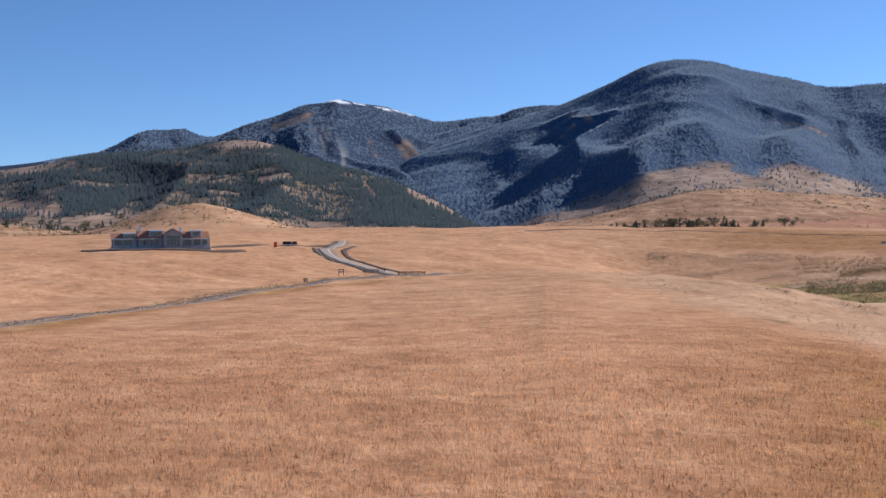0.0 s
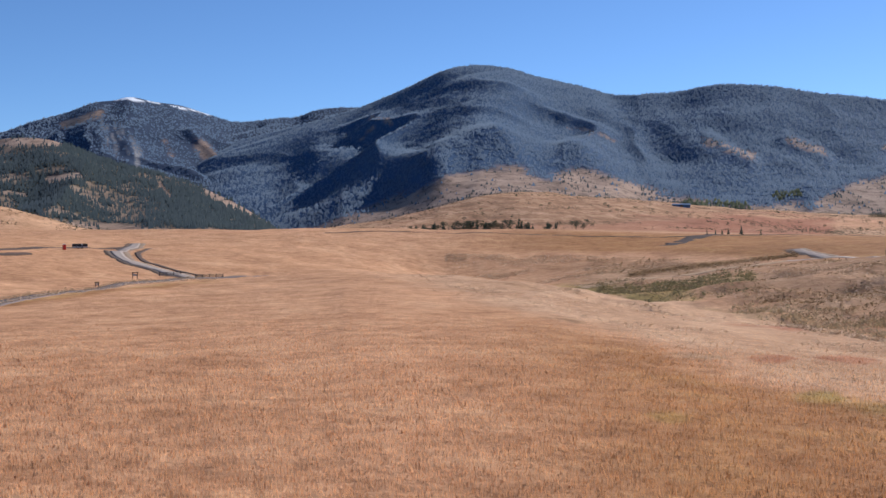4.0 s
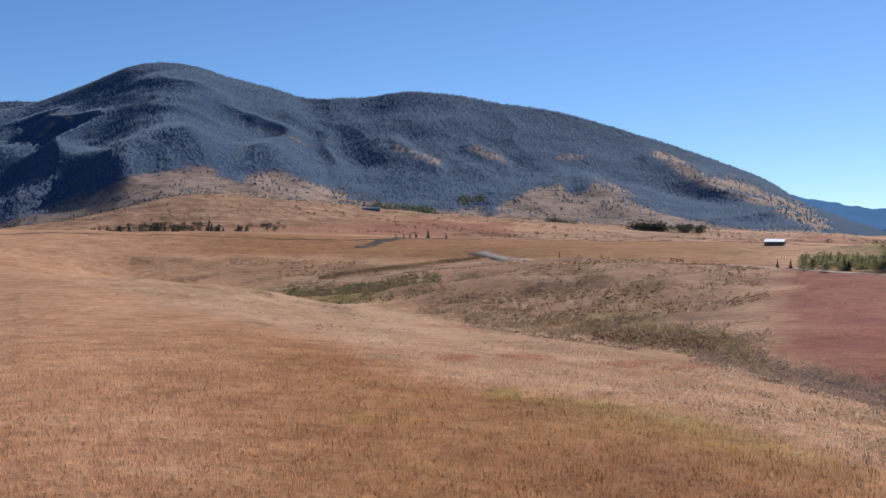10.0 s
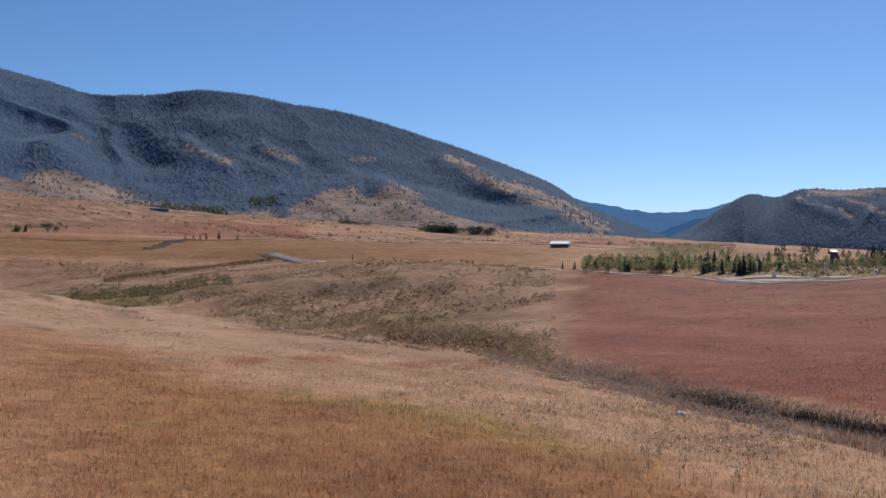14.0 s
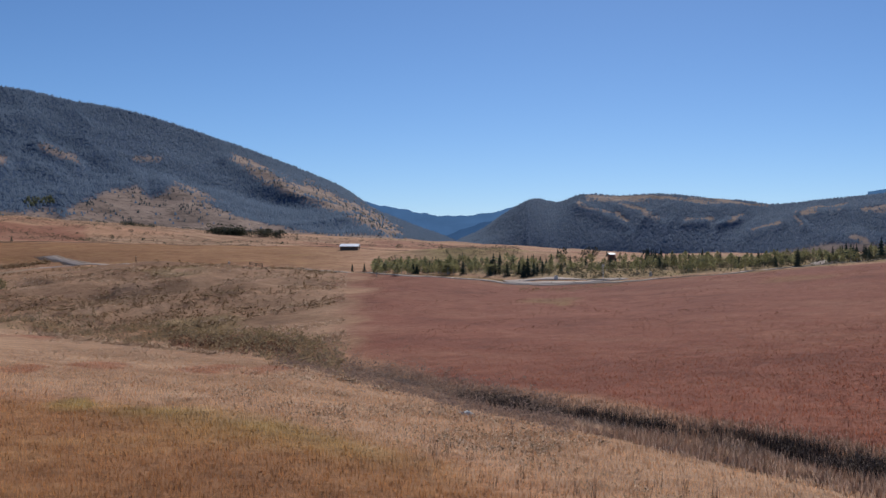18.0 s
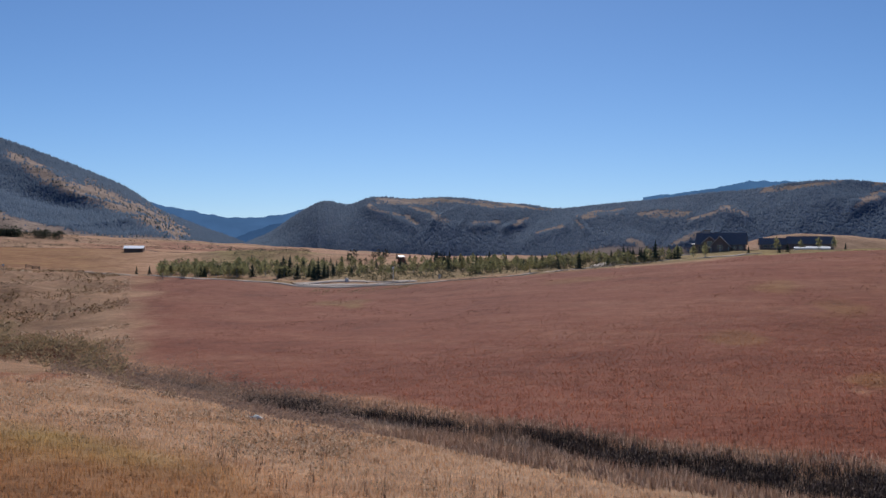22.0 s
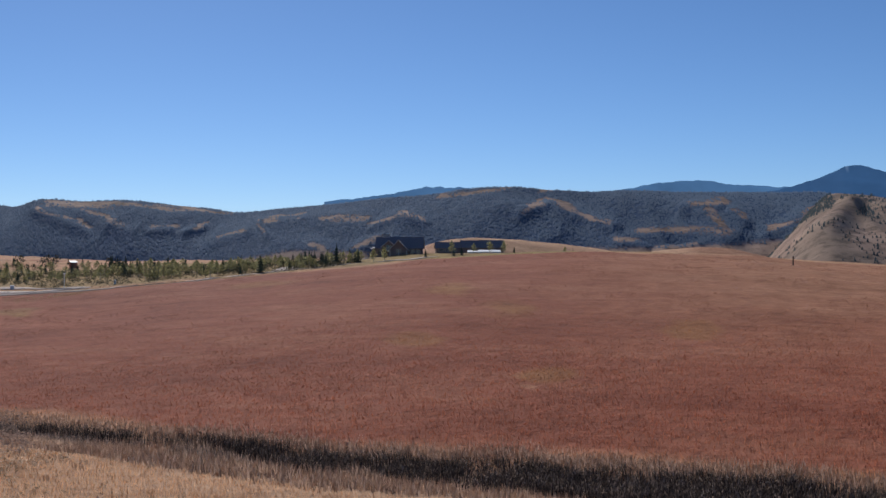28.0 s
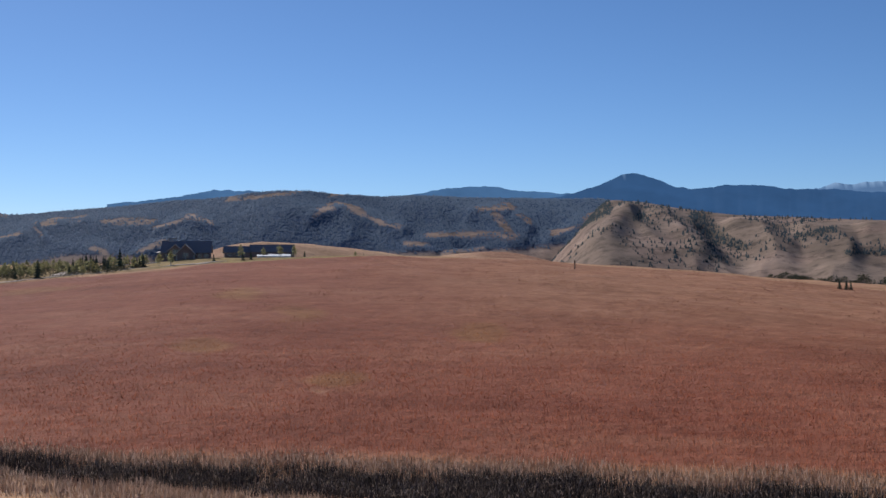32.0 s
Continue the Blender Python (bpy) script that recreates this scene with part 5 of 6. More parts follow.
def boulder(m, size, seed, label):
    bm = bmesh.new()
    bmesh.ops.create_icosphere(bm, subdivisions=2, radius=1.0)
    for v in bm.verts:
        k = 0.75 + 0.5 * noise.noise(v.co * 1.3 + Vector((seed, 0, 0)))
        v.co = Vector((v.co.x * size[0] * k, v.co.y * size[1] * k, v.co.z * size[2] * k))
    ob = part("boulder", bm, ROCK)
    ob.matrix_world = m
    return tagged(ob, label, "boulder")


boulder(stand(46.95, 108.5, 20, 0.1), (0.95, 0.6, 0.4), 3, "pale sandstone boulder at the edge of the reeds")
boulder(stand(56.7, 93, -10, 0.0), (0.5, 0.4, 0.25), 5, "small pale rock in the straw-coloured grass")
boulder(stand(13.6, 335, -10, 0.0), (0.9, 0.6, 0.4), 6, "small pale rock on the brow of the slope")


# ---- trees ----
def cone_tree(seed, tiers=7, sides=9):
    """A young spruce, one metre high before scaling: trunk and ragged tiers of branches."""
    rng = random.Random(seed)
    trunk, crown = bmesh.new(), bmesh.new()
    bmesh.ops.create_cone(trunk, cap_ends=False, segments=6, radius1=0.026, radius2=0.004, depth=1.0, matrix=Matrix.Translation((0, 0, 0.47)))
    for k in range(tiers):
        f = k / (tiers - 1)
        z0, rad = 0.08 + 0.78 * f, 0.235 * (1 - f) ** 0.85 + 0.02
        drop = 0.05 + 0.05 * (1 - f)
        n = sides + 3
        turn = rng.uniform(0, 6)
        for i in range(n):
            a = turn + i * 6.283 / n + rng.uniform(-0.2, 0.2)
            L = rad * rng.uniform(0.65, 1.2)
            w = 0.42 * L + 0.012
            d, s = Vector((math.cos(a), math.sin(a), 0)), Vector((-math.sin(a), math.cos(a), 0))
            b0 = Vector((0, 0, z0 + rng.uniform(0, 0.05)))
            tip = d * L + Vector((0, 0, z0 - drop * rng.uniform(0.3, 1.2)))
            mid = d * L * 0.55 + Vector((0, 0, z0 - drop * 0.1))
            vs = [crown.verts.new(c) for c in (b0 + Vector((0, 0, 0.06)), mid + s * w * 0.5, tip, mid - s * w * 0.5, mid - Vector((0, 0, 0.055)))]
            for f3 in ((0, 1, 2), (0, 2, 3), (4, 2, 1), (4, 3, 2)):
                crown.faces.new([vs[q] for q in f3])
    return trunk, crown


def leaf_tree(seed, leaves=200, spread=0.24, low=0.22, limbs=6):
    """A slim young aspen, one metre high before scaling: trunk, limbs and many leaf clumps."""
    rng = random.Random(seed)
    trunk, crown = bmesh.new(), bmesh.new()
    bmesh.ops.create_cone(trunk, cap_ends=False, segments=6, radius1=0.02, radius2=0.004, depth=0.95, matrix=Matrix.Translation((0, 0, 0.45)))
    tips = []
    for k in range(limbs):
        a, z = k * 2.4 + rng.uniform(-0.4, 0.4), low + (0.75 - low) * k / limbs
        L = spread * rng.uniform(0.6, 1.0) * (1 - 0.5 * k / limbs)
        p0, p1 = Vector((0, 0, z)), Vector((math.cos(a) * L, math.sin(a) * L, z + L * 0.9))
        tips.append(p1)
        d = (p1 - p0)
        m = Matrix.Translation((p0 + p1) / 2) @ d.to_track_quat("Z", "Y").to_matrix().to_4x4()
        bmesh.ops.create_cone(trunk, cap_ends=False, segments=4, radius1=0.008, radius2=0.003, depth=d.length, matrix=m)
    for k in range(leaves):
        if rng.random() < 0.55:
            c = rng.choice(tips) + Vector((rng.gauss(0, 0.06), rng.gauss(0, 0.06), rng.gauss(0.03, 0.06)))
        else:
            z = rng.uniform(low, 1.0)
            w = spread * 0.75 * math.sin(min(1, (1.02 - z) / (1 - low) * 1.1) * 1.57)
            a = rng.uniform(0, 6.28)
            c = Vector((math.cos(a) * w * rng.random() ** 0.5, math.sin(a) * w * rng.random() ** 0.5, z))
        s = rng.uniform(0.028, 0.058)
        u = Vector((rng.gauss(0, 1), rng.gauss(0, 1), rng.gauss(0, 1))).normalized()
        v = u.orthogonal().normalized()
        w2 = u.cross(v)
        vs = [crown.verts.new(c + v * s), crown.verts.new(c + w2 * s * 0.8), crown.verts.new(c - v * s), crown.verts.new(c - w2 * s * 0.8)]
        crown.faces.new(vs)
    return trunk, crown


def tree_kind(name, label, category, group, builder, bark, leaf, seeds):
    made = []
    for sd in seeds:
        t = thing(name, label, category, Matrix.Translation((0, 0, -60)), group)
        trunk, crown = builder(sd)
        part("trunk", trunk, bark, t)
        part("crown", crown, leaf, t)
        made.append(t)
    return made


spruces = tree_kind("spruce_tree", "dark green young spruce in the planted grove", "tree", "young spruces", cone_tree, BARK, SPRUCE, (1, 2, 3))
aspens = tree_kind("aspen_tree", "slim young aspen with yellow-green autumn leaves", "tree", "young aspens", leaf_tree, PALE_BARK, ASPEN, (4, 5, 6, 7))
bushes = tree_kind("broadleaf_tree", "rounded dark tree on the far field's edge", "tree", "far field trees", lambda sd: leaf_tree(sd, 220, 0.5, 0.08, 8), BARK, SHRUB, (8, 9))
tree_rng = random.Random(77)


def plant(kinds, az, r, high, wide=1.0):
    src = tree_rng.choice(kinds)
    x, y, z = place(az, r, -0.05)
    ob = copy_thing(src, pose(x, y, z, 0, 0, tree_rng.uniform(0, 360)))
    ob.scale = (high * wide, high * wide, high)
    return ob


def grove(kinds, count, az0, az1, r0, r1, low, high, wide=1.0):
    for _ in range(count):
        plant(kinds, tree_rng.uniform(az0, az1), tree_rng.uniform(r0, r1), tree_rng.uniform(low, high), wide)


grove(aspens, 110, 42.4, 46.4, 345, 402, 2.2, 4.4, 1.6)
grove(spruces, 9, 44.3, 45.8, 346, 372, 2.6, 4.6, 1.1)
plant(spruces, 41.3, 385, 3.0), plant(spruces, 41.9, 382, 3.2)
grove(aspens, 16, 45.9, 49.9, 345, 385, 3.0, 5.6)
grove(spruces, 11, 45.9, 50.2, 343, 380, 2.8, 5.4, 1.05)
for a, r, h in ((48.3, 372, 6.6), (48.6, 374, 6.2), (50.0, 350, 6.8), (50.3, 352, 4.8), (49.8, 346, 5.0), (48.1, 347, 4.2), (46.8, 352, 4.6)):
    plant(spruces, a, r, h, 1.15)
grove(spruces, 16, 55.5, 58.6, 355, 440, 3.0, 6.2, 1.1)
grove(aspens, 26, 55.0, 59.0, 345, 430, 2.6, 4.8)
grove(aspens, 105, 57.6, 65.6, 338, 420, 2.0, 4.2, 1.5)
grove(spruces, 30, 58.6, 66.5, 345, 420, 2.4, 5.0, 1.05)
grove(spruces, 16, 51.0, 57.0, 440, 540, 2.5, 4.5)
grove(aspens, 70, 46.0, 57.5, 350, 470, 2.0, 4.2, 1.7)
grove(spruces, 30, 46.0, 57.5, 350, 480, 2.0, 4.5, 1.15)
grove(bushes, 60, 56.0, 67.5, 338, 420, 1.2, 2.4, 1.5)
grove(bushes, 10, 51.5, 56.0, 430, 520, 2.5, 5.0)
grove(spruces, 14, 64.6, 67.8, 358, 400, 2.6, 6.0, 1.1)
grove(aspens, 14, 66.0, 69.0, 372, 410, 3.0, 5.0)
plant(spruces, 62.9, 342, 5.8, 1.3), plant(spruces, 66.6, 372, 7.2, 1.1)
for a, r, h in ((71.0, 405, 3.0), (72.4, 402, 3.2), (72.8, 403, 3.4), (75.4, 420, 2.6), (78.3, 470, 3.0), (79.5, 500, 3.6), (80.4, 520, 4.0), (81.6, 500, 3.2)):
    plant(spruces, a, r, h)
for a, r, h in ((72.3, 412, 5.0), (74.2, 410, 4.6), (74.9, 411, 4.4), (73.4, 412, 3.8), (77.9, 470, 3.6), (81.2, 560, 5)):
    plant(aspens, a, r, h)
# the far field's row and lone trees
for k in range(26):
    plant(spruces, tree_rng.uniform(8.5, 15.5), tree_rng.uniform(890, 950), tree_rng.uniform(4, 9), 1.5)
for k in range(46):
    f = tree_rng.random()
    plant(bushes, 7.0 + 10.5 * f, tree_rng.uniform(900, 960), tree_rng.uniform(4, 8.5) * (1.0 if 9.5 < 7 + 10.5 * f < 14.5 else 0.6), tree_rng.uniform(1.0, 1.6))
for a, r, h in ((11.1, 905, 9), (11.6, 905, 9.5), (12.5, 900, 9), (13.0, 900, 9), (16.5, 905, 7)):
    plant(bushes, a, r, h, 1.6)
for a, r, h in ((23.2, 672, 3.2), (23.5, 675, 3.4), (23.8, 676, 3.8), (24.4, 680, 5.6), (25.3, 680, 3.6), (22.8, 668, 2.6), (101.2, 296, 2.6), (101.5, 297, 2.9), (101.7, 298, 2.4)):
    plant(spruces, a, r, h, 1.1)
for k in range(22):
    plant(bushes, tree_rng.uniform(36.2, 37.8), tree_rng.uniform(1280, 1360), tree_rng.uniform(6, 10), 1.5)
for k in range(60):
    plant(bushes, tree_rng.uniform(-20, 46), tree_rng.uniform(880, 1450), tree_rng.uniform(2.0, 4.5), 1.5)
for k in range(40):
    plant(bushes, tree_rng.uniform(98, 104), tree_rng.uniform(700, 820), tree_rng.uniform(4, 8), 1.5)
for k in range(22):
    plant(bushes if k % 3 else spruces, tree_rng.uniform(-21, -15.5), tree_rng.uniform(930, 1060), tree_rng.uniform(5, 9), 1.5)
for src in spruces + aspens + bushes:
    for o in list(src.children):
        bpy.data.objects.remove(o)
    bpy.data.objects.remove(src)


# ---- grass, reeds and scrub ----
def blades(pos, size, width, lean, seed, mat, name, label, category, zone=False, soft_share=0.0):
    """Leaning blades, one triangle each."""
    rng = np.random.default_rng(seed)
    n = len(pos)
    a, b = rng.uniform(0, 6.283, n), rng.uniform(0, 6.283, n)
    side = np.stack([np.cos(a), np.sin(a), np.zeros(n)], 1) * (width / 2)[:, None]
    bend = np.stack([np.cos(b), np.sin(b), np.zeros(n)], 1) * (size * lean * rng.uniform(0.2, 1, n))[:, None]
    up = np.array([0, 0, 1.0])
    verts = np.stack([pos - side - up * 0.05, pos + side - up * 0.05, pos + bend + up * size[:, None]], 1).reshape(-1, 3)
    cols = None
    if zone:
        c1, c2 = ground_zones(pos[:, 0], pos[:, 1])
        cols = {"zone": np.repeat(c1, 3, 0), "land": np.repeat(c2, 3, 0)}
    # rounded shading: the blades catch the light as a sward does
    own = np.cross(side, bend + up * size[:, None])
    own = own * np.where(own[:, 2] < 0, -1, 1)[:, None] / np.linalg.norm(own, axis=1)[:, None]
    nor = own * (1 - soft_share) + up * soft_share
    nor = nor / np.linalg.norm(nor, axis=1)[:, None]
    me = raw_mesh(name, verts, np.arange(n * 3).reshape(-1, 3), mat, True, cols, np.repeat(nor, 3, 0) if soft_share else None)
    return tagged(new(name, me), label, category, kind="stuff")


def scatter(count, az0, az1, r0, r1, seed):
    rng = np.random.default_rng(seed)
    az, r = rng.uniform(az0, az1, count), np.sqrt(rng.uniform(r0 ** 2, r1 ** 2, count))
    x, y = polar(az, r)
    return rng, az, r, x, y


def meadow(name, count, r0, r1, low, high, seed, label):
    """Grass whose blades grow wider and sparser with distance, and end raggedly."""
    rng = np.random.default_rng(seed)
    az, r = rng.uniform(-24, 106, count), r0 * (r1 / r0) ** rng.uniform(0, 1, count)
    x, y = polar(az, r)
    clump = fbm(x / 1.3, y / 1.3, seed, 2)
    keep = (rng.uniform(0, 1, count) < 0.75 + 0.4 * step(0.35, 0.6, clump)) & ~((r > ring_at(0, az)) & (r < ring_at(2, az)) & (az > 38))
    x, y, r, clump = x[keep], y[keep], r[keep], clump[keep]
    s = rng.uniform(low, high, len(x)) * (0.75 + 0.5 * clump) * (1 - 0.9 * step(90, 220, r))
    blades(np.stack([x, y, ground_at(x, y)], 1), s, 0.00075 * r * rng.uniform(0.6, 1.3, len(x)), 0.28, seed + 1, BLADE, name, label, "grass", True, 0.9)


meadow("meadow_grass", 520000, 44, 260, 0.14, 0.34, 101, "knee-high dry orange prairie grass")


SEED_HEAD = foliage("reed_heads", (0.2, 0.15, 0.13), (0.42, 0.31, 0.25), 0.35, 0.15)
FRINGE = foliage("fringe_reeds", (0.56, 0.36, 0.26), (0.76, 0.52, 0.39), 0.35, 0.12)


def reeds():
    """A dense belt of reed stalks, darkened as if in shade, in the creek bed with greyish heads, pale fluffy fringes on
    both banks.
    """
    rng, az, _, _, _ = scatter(430000, 37, 110, 1, 2, 201)
    lo, hi = ring_at(0, az), ring_at(2, az)
    f = rng.uniform(-0.25, 1.3, len(az))
    r = lo + (hi - lo) * f
    x, y = polar(az, r)
    patch, gap = fbm(x / 9, y / 9, 31, 3), fbm(x / 4, y / 4, 39, 2)
    wave, wave2 = fbm(az / 2.6, az * 0, 41, 3) - 0.5, fbm(az / 3.4, az * 0, 44, 3) - 0.5
    grow = linear([(38, 0.55), (47, 0.75), (60, 0.95), (110, 1.0)], az)
    front, rear = 0.55 + 0.25 * wave - 0.2 * step(66, 76, az) + 0.12 * step(51, 54, az) * (1 - step(60, 64, az)), 0.8 + 0.2 * wave2
    tall = step(-0.05, 0.05, f - front) * (1 - step(-0.05, 0.05, f - rear)) * (0.35 + 0.65 * step(0.34, 0.46, gap)) * step(45.5, 48.5, az)
    stretch = linear([(37, 0), (47, 0.1), (52, 0.55), (54, 1), (61, 1), (63, 0.5), (66, 0.75), (74, 0.6), (80, 0.3), (110, 0.3)], az)
    near = step(-0.06, 0.06, f - 0.02 + 0.3 * wave2) * (1 - step(-0.05, 0.08, f - front)) * stretch * step(0.3, 0.46, patch + 0.16 * stretch)
    back = 0.7 * np.exp(-((f - rear - 0.1) / 0.11) ** 2) * step(40, 46, az)
    z = ground_at(x, y)
    pos = np.stack([x, y, z], 1)
    k = rng.uniform(0, 1, len(az)) < tall * 0.75
    s = rng.uniform(0.6, 0.95, k.sum()) * (0.65 + 0.7 * fbm(x[k] / 6, y[k] / 6, 37, 3)) * grow[k]
    blades(pos[k], s, rng.uniform(0.035, 0.07, k.sum()), 0.2, 205, SHADED_REED, "reed_stalks", "dark dry reed stalks standing in the creek", "reeds", soft_share=0.2)
    top = rng.uniform(0, 1, k.sum()) < 0.2
    tips = pos[k][top] + np.stack([rng.normal(0, 0.15, top.sum()), rng.normal(0, 0.15, top.sum()), s[top] * 0.8], 1)
    blades(tips, s[top] * 0.2, rng.uniform(0.06, 0.11, top.sum()), 0.9, 207, SEED_HEAD, "reed_plumes", "greyish fluffy plumes on top of the reeds", "reeds", soft_share=0.5)
    for name, belt, low, high, seed, label in (("near_fringe", near * 0.28, 0.4, 0.75, 209, "pale pinkish reeds fringing the near bank"), ("far_fringe", back * 0.7, 0.35, 0.65, 211, "tan grass fringing the far bank")):
        k = rng.uniform(0, 1, len(az)) < belt
        s = rng.uniform(low, high, k.sum()) * (0.6 + 0.8 * patch[k]) * grow[k]
        blades(pos[k], s, rng.uniform(0.035, 0.075, k.sum()), 0.45, seed, FRINGE, name, label, "reeds", soft_share=0.8)


reeds()


def scrub(name, count, az0, az1, inside, size, seed, mat, label, category, leaves=26, herd=0.0, leaf=1.0, sward=0.0):
    """Low bushes as clumps of twigs and leaves, joined; with herd they gather in drifts of that many metres."""
    rng = np.random.default_rng(seed)
    az = rng.uniform(az0, az1, count * (3 if herd else 1))
    r = inside(az, rng)
    x, y = polar(az, r)
    if herd:
        keep = np.argsort(-fbm(x / herd, y / (herd * 0.5), seed, 3) + rng.uniform(0, 0.12, len(x)))[:count]
        az, r, x, y = az[keep], r[keep], x[keep], y[keep]
    h = rng.uniform(*size, count)
    z = ground_at(x, y)
    n = count * leaves
    d = rng.normal(0, 1, (n, 3)) * np.array([0.45, 0.45, 0.3])
    c = np.repeat(np.stack([x, y, z + h * 0.45], 1), leaves, 0) + d * np.repeat(h, leaves)[:, None]
    c[:, 2] = np.maximum(c[:, 2], np.repeat(z, leaves))
    u = rng.normal(0, 1, (n, 3))
    w = rng.normal(0, 1, (n, 3))
    u, w = u / np.linalg.norm(u, axis=1)[:, None], w / np.linalg.norm(w, axis=1)[:, None]
    s = (np.repeat(h, leaves) * rng.uniform(0.1, 0.24, n) * leaf)[:, None]
    verts = np.stack([c - u * s * 0.5, c + u * s * 0.5, c + w * s], 1).reshape(-1, 3)
    nor = np.cross(u, w)
    nor = nor * np.where(nor[:, 2] < 0, -1, 1)[:, None] / np.linalg.norm(nor, axis=1)[:, None] * (1 - sward) + np.array([0, 0, sward])
    nor = np.repeat(nor / np.linalg.norm(nor, axis=1)[:, None], 3, 0) if sward else None
    me = raw_mesh(name, verts, np.arange(n * 3).reshape(-1, 3), mat, bool(sward), None, nor)
    return tagged(new(name, me), label, category, kind="stuff")


DARK_SAGE = foliage("dark_sage", (0.3, 0.192, 0.108), (0.53, 0.35, 0.195), 0.6, 0.1)
OLIVE = foliage("olive_brush", (0.25, 0.188, 0.1), (0.5, 0.37, 0.195), 0.8, 0.35)
scrub("willow_scrub", 900, 24, 41, lambda az, g: ring_at(1, az) + (ring_at(2, az) - ring_at(1, az)) * g.normal(0.6, 0.5, len(az)), (0.5, 1.5), 301, WILLOW, "grey-green willow scrub in the gully", "scrub", 14, 0.0, 1.8)
scrub("gully_scrub", 1000, 17.5, 25, lambda az, g: np.interp(az, [17.5, 20, 22, 25], [410, 375, 378, 386]) + g.normal(0, 20, len(az)), (0.5, 1.5), 303, foliage("gully_leaves", (0.16, 0.138, 0.075), (0.36, 0.285, 0.14), 0.8, 0.3), "dark green scrub along the creek's upper gully", "scrub", 14, 0.0, 2.2)
scrub("slope_scrub", 3400, 17, 40.5, lambda az, g: ring_at(2, az) + (ring_at(3, az) - ring_at(2, az)) * g.uniform(0, 0.95, len(az)), (0.35, 0.95), 305, DARK_SAGE, "low dark sagebrush on the far slope", "sagebrush", 9, 30, 2.4, 0.75)
scrub("brow_weeds", 330, 8, 62, lambda az, g: np.interp(az, [8, 12, 19, 24, 30, 36, 43, 50, 62], [330, 250, 180, 142, 118, 100, 82, 70, 56]) * g.normal(1.0, 0.07, len(az)), (0.3, 0.7), 307, WILLOW, "grey-brown weeds on the brow of the slope", "weeds", 18)
scrub("verge_scrub", 260, 42, 66, lambda az, g: ring_at(3, az) * g.normal(0.985, 0.012, len(az)), (0.3, 0.8), 309, SHRUB, "low green bushes along the lane", "scrub", 18)
scrub("road_verge", 1500, -22, -1, lambda az, g: np.interp(az, [-25, -21, -18.5, -16, -12.5, -9.6, -5.2, -2.6, -1], [181, 195, 208, 226, 255, 296, 362, 393, 400]) * g.normal(0.983, 0.006, len(az)), (0.25, 0.65), 345, PLUME, "tall straw grass along the road", "grass", 8, 0.0, 1.8, 0.75)
scrub("lane_scrub", 420, -14, -1, lambda az, g: np.interp(az, [-14, -9.6, -5.2, -1], [244, 302, 368, 408]) * g.normal(1.0, 0.008, len(az)), (0.5, 1.1), 311, WILLOW, "dry weeds along the road's verge", "weeds", 18)
scrub("mound_scrub", 240, 45.6, 49.6, lambda az, g: 495 + g.normal(0, 9, len(az)), (0.8, 1.8), 313, SHRUB, "dark bushes on the low mound behind the grove", "scrub", 18)
scrub("reddish_scrub", 1500, 19, 27.0, lambda az, g: np.interp(az, [19, 20.4, 23.3, 27], [466, 474, 488, 500]) * g.normal(1.0, 0.011, len(az)), (0.4, 1.1), 315, DARK_SAGE, "brown scrub above the worn lane", "scrub", 10, 0.0, 2.4, 0.75)
scrub("straw_tussocks", 10000, 10, 41, lambda az, g: ring_at(2, az) + (ring_at(3, az) - ring_at(2, az)) * g.uniform(0.05, 0.97, len(az)), (0.3, 0.75), 317, PLUME, "pale straw tussocks on the far slope", "grass", 7, 22, 2.2, 0.75)
scrub("brow_tussocks", 2600, 9, 56, lambda az, g: (lambda lo, hi: lo + (hi - lo) * g.uniform(0.1, 0.9, len(az)))(np.interp(az, [9, 12, 18, 22, 26, 32, 41, 47, 52, 60], [290, 235, 172, 142, 122, 101, 84, 74, 63, 50]), ring_at(0, az)), (0.2, 0.45), 341, PLUME, "drifts of tall straw grass on the near slope", "grass", 9, 14, 2.0, 0.75)
scrub("brow_edge", 1600, 8, 43, lambda az, g: ring_at(0, az) * g.normal(0.985, 0.012, len(az)), (0.3, 0.7), 343, PLUME, "tall straw grass along the brow", "grass", 8, 20, 2.0, 0.75)
scrub("field_tussocks", 9000, 42, 104, lambda az, g: ring_at(2, az) * 1.25 + (ring_at(3, az) - ring_at(2, az) * 1.25) * g.uniform(0, 1, len(az)), (0.2, 0.45), 319, foliage("russet_tufts", (0.26, 0.1, 0.062), (0.48, 0.22, 0.14), 0.3, 0.3),
      "russet grass tussocks in the field", "grass", 6, 14.0, 1.9, 0.75)
scrub("knoll_scrub", 420, -21, -4, lambda az, g: 850 + g.uniform(-60, 160, len(az)), (0.8, 2.4), 321, SHRUB, "dark juniper bushes on the golden knoll", "scrub", 16, 0.0, 2.0)


def weeds():
    """Lone tall dry stalks with a few twigs on the near slope."""
    rng = np.random.default_rng(401)
    az = rng.uniform(44, 66, 60)
    r = linear([(44, 72), (52, 62), (66, 52)], az) * rng.uniform(0.92, 1.2, 60)
    x, y = polar(az, r)
    x, y = np.repeat(x, 6) + rng.normal(0, 0.12, 360), np.repeat(y, 6) + rng.normal(0, 0.12, 360)
    blades(np.stack([x, y, ground_at(x, y)], 1), rng.uniform(0.7, 1.5, 360), np.full(360, 0.035), 0.3, 403, DRY_STALK, "weed_stalks", "tall thin dry weed stalks on the slope", "weeds")


weeds()

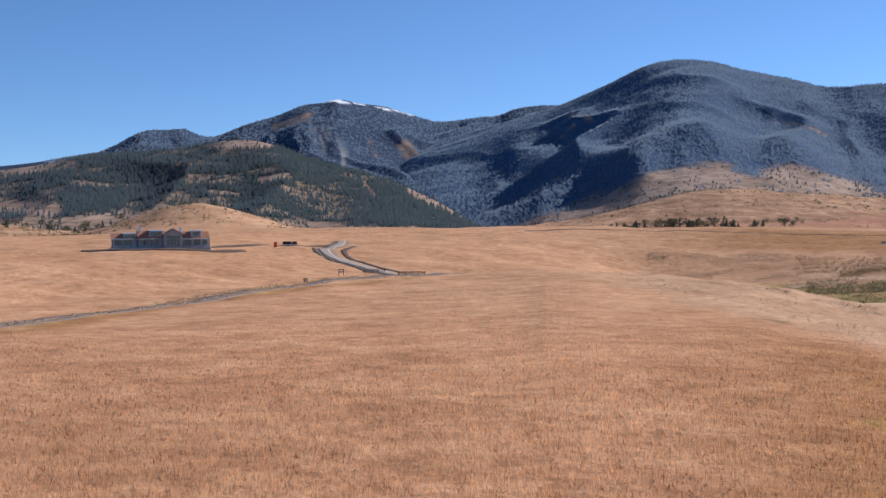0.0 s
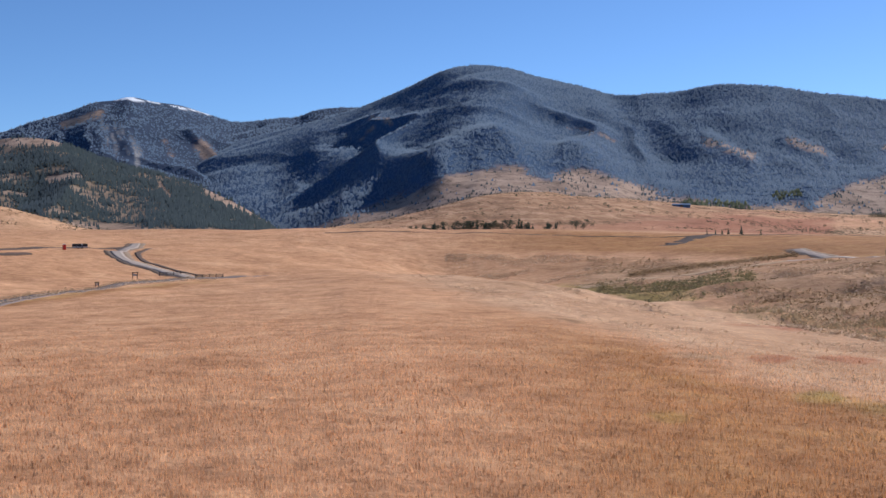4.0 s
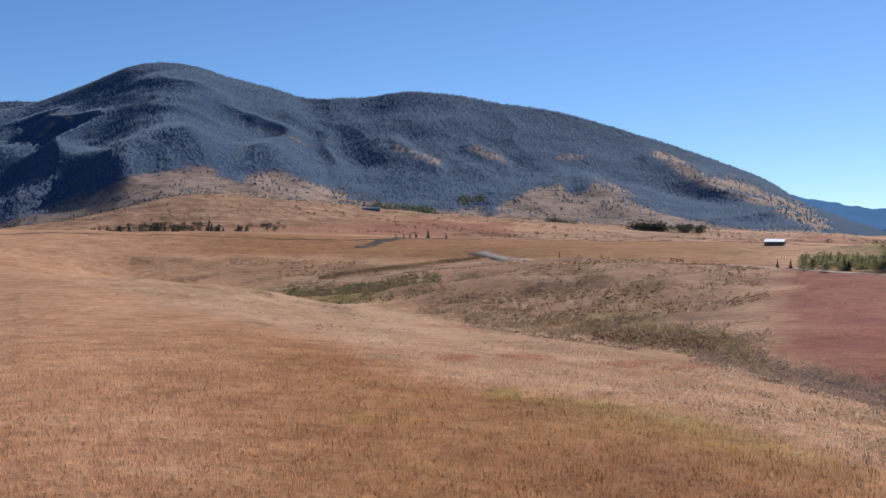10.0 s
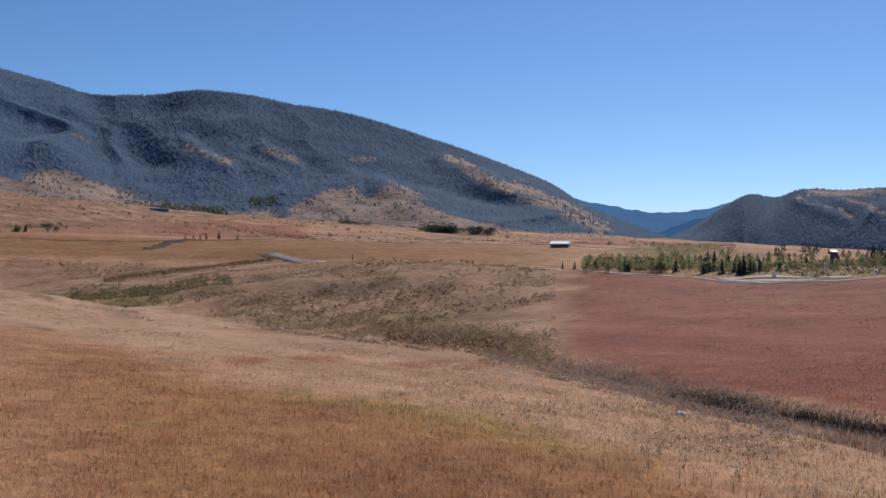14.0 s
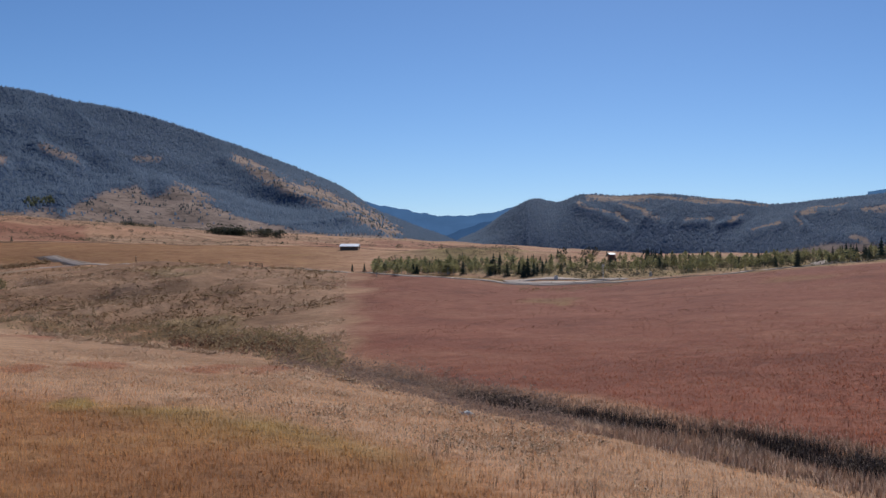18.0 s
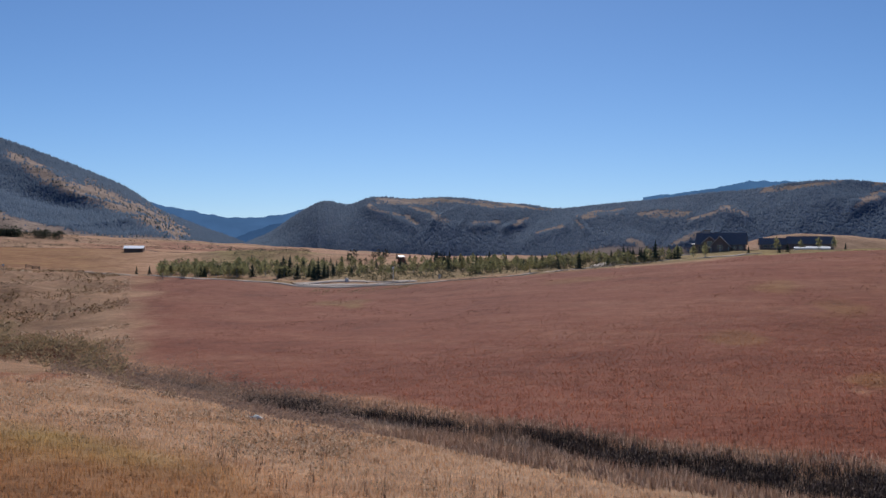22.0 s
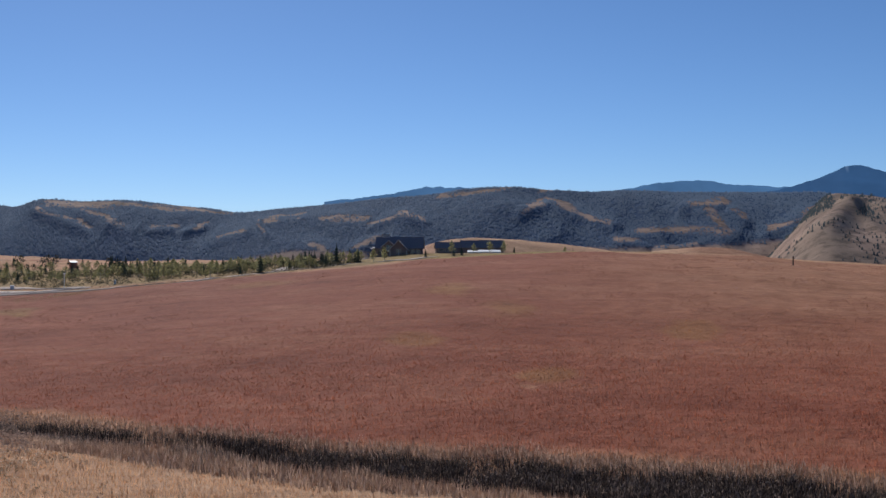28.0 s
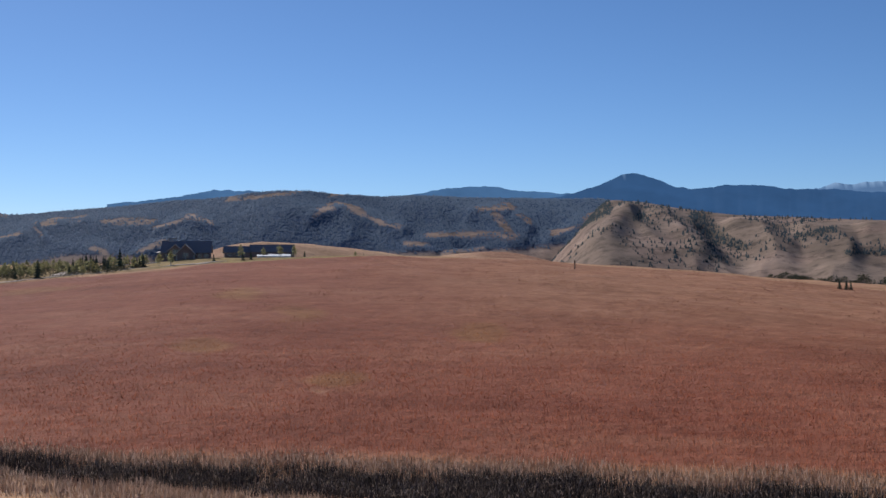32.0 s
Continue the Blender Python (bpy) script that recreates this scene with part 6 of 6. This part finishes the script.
scrub("fan_scrub", 3600, 2, 46, lambda az, g: g.uniform(880, 1560, len(az)), (1.1, 3.0), 323, SHRUB, "dark sagebrush and juniper dots on the gravel fan", "sagebrush", 9, 60.0, 1.5)
scrub("grove_scrub", 2600, 43, 67, lambda az, g: ring_at(3, az) * g.uniform(1.04, 1.32, len(az)), (0.5, 1.5), 325, foliage("grove_brush", (0.10, 0.095, 0.06), (0.22, 0.185, 0.105), 0.6, 0.3), "olive brush between the young trees", "scrub", 10, 0.0, 2.0)

scrub("bank_scrub", 850, 30.5, 40, lambda az, g: np.interp(az, [30.5, 33, 36, 40], [258, 245, 226, 190]) * g.normal(1.0, 0.035, len(az)), (0.4, 1.0), 327, OLIVE, "olive brush along the foot of the far slope", "scrub", 12, 0.0, 2.0)
scrub("rusty_scrub", 700, 32.5, 38.5, lambda az, g: np.interp(az, [32.5, 35.7, 38.5], [230, 211, 192]) * g.normal(1.0, 0.03, len(az)), (0.3, 0.8), 329, foliage("rusty_brush", (0.13, 0.065, 0.04), (0.3, 0.15, 0.09), 0.6, 0.3),
      "rusty red brush above the creek", "scrub", 12, 0.0, 2.0)
scrub("slope_brush", 900, 24.5, 36, lambda az, g: np.interp(az, [24.5, 28, 31, 36], [352, 300, 316, 300]) + g.normal(0, 14, len(az)), (0.4, 0.9), 331, DARK_SAGE, "dark brush in hollows of the far slope", "scrub", 10, 0.0, 2.4, 0.75)
scrub("windbreak", 46, 34.4, 36.0, lambda az, g: 1330 + g.uniform(-6, 6, len(az)), (6, 11), 333, SHRUB, "dark clump of trees at the foot of the mountain", "trees", 60)
scrub("low_thicket", 40, 30.2, 31.8, lambda az, g: 1400 + g.uniform(-6, 6, len(az)), (3, 5), 335, SHRUB, "low dark thicket on the gravel fan", "trees", 50)
scrub("verge_bushes", 260, 49.6, 54.5, lambda az, g: np.interp(az, [49.6, 51.4, 54.5], [297, 293, 298]) + g.normal(0, 5, len(az)), (0.3, 0.8), 337, OLIVE, "olive bushes below the turning loop", "scrub", 16)
FUZZ = foliage("grey_pink_brush", (0.27, 0.19, 0.145), (0.48, 0.345, 0.265), 0.6, 0.4)
scrub("creek_brush", 1500, 37.5, 52, lambda az, g: ring_at(0, az) + (ring_at(2, az) - ring_at(0, az)) * g.normal(0.5, 0.32, len(az)), (0.4, 0.95), 339, FUZZ, "grey-pink brush along the head of the reeds", "scrub", 20, 0.0, 1.3)
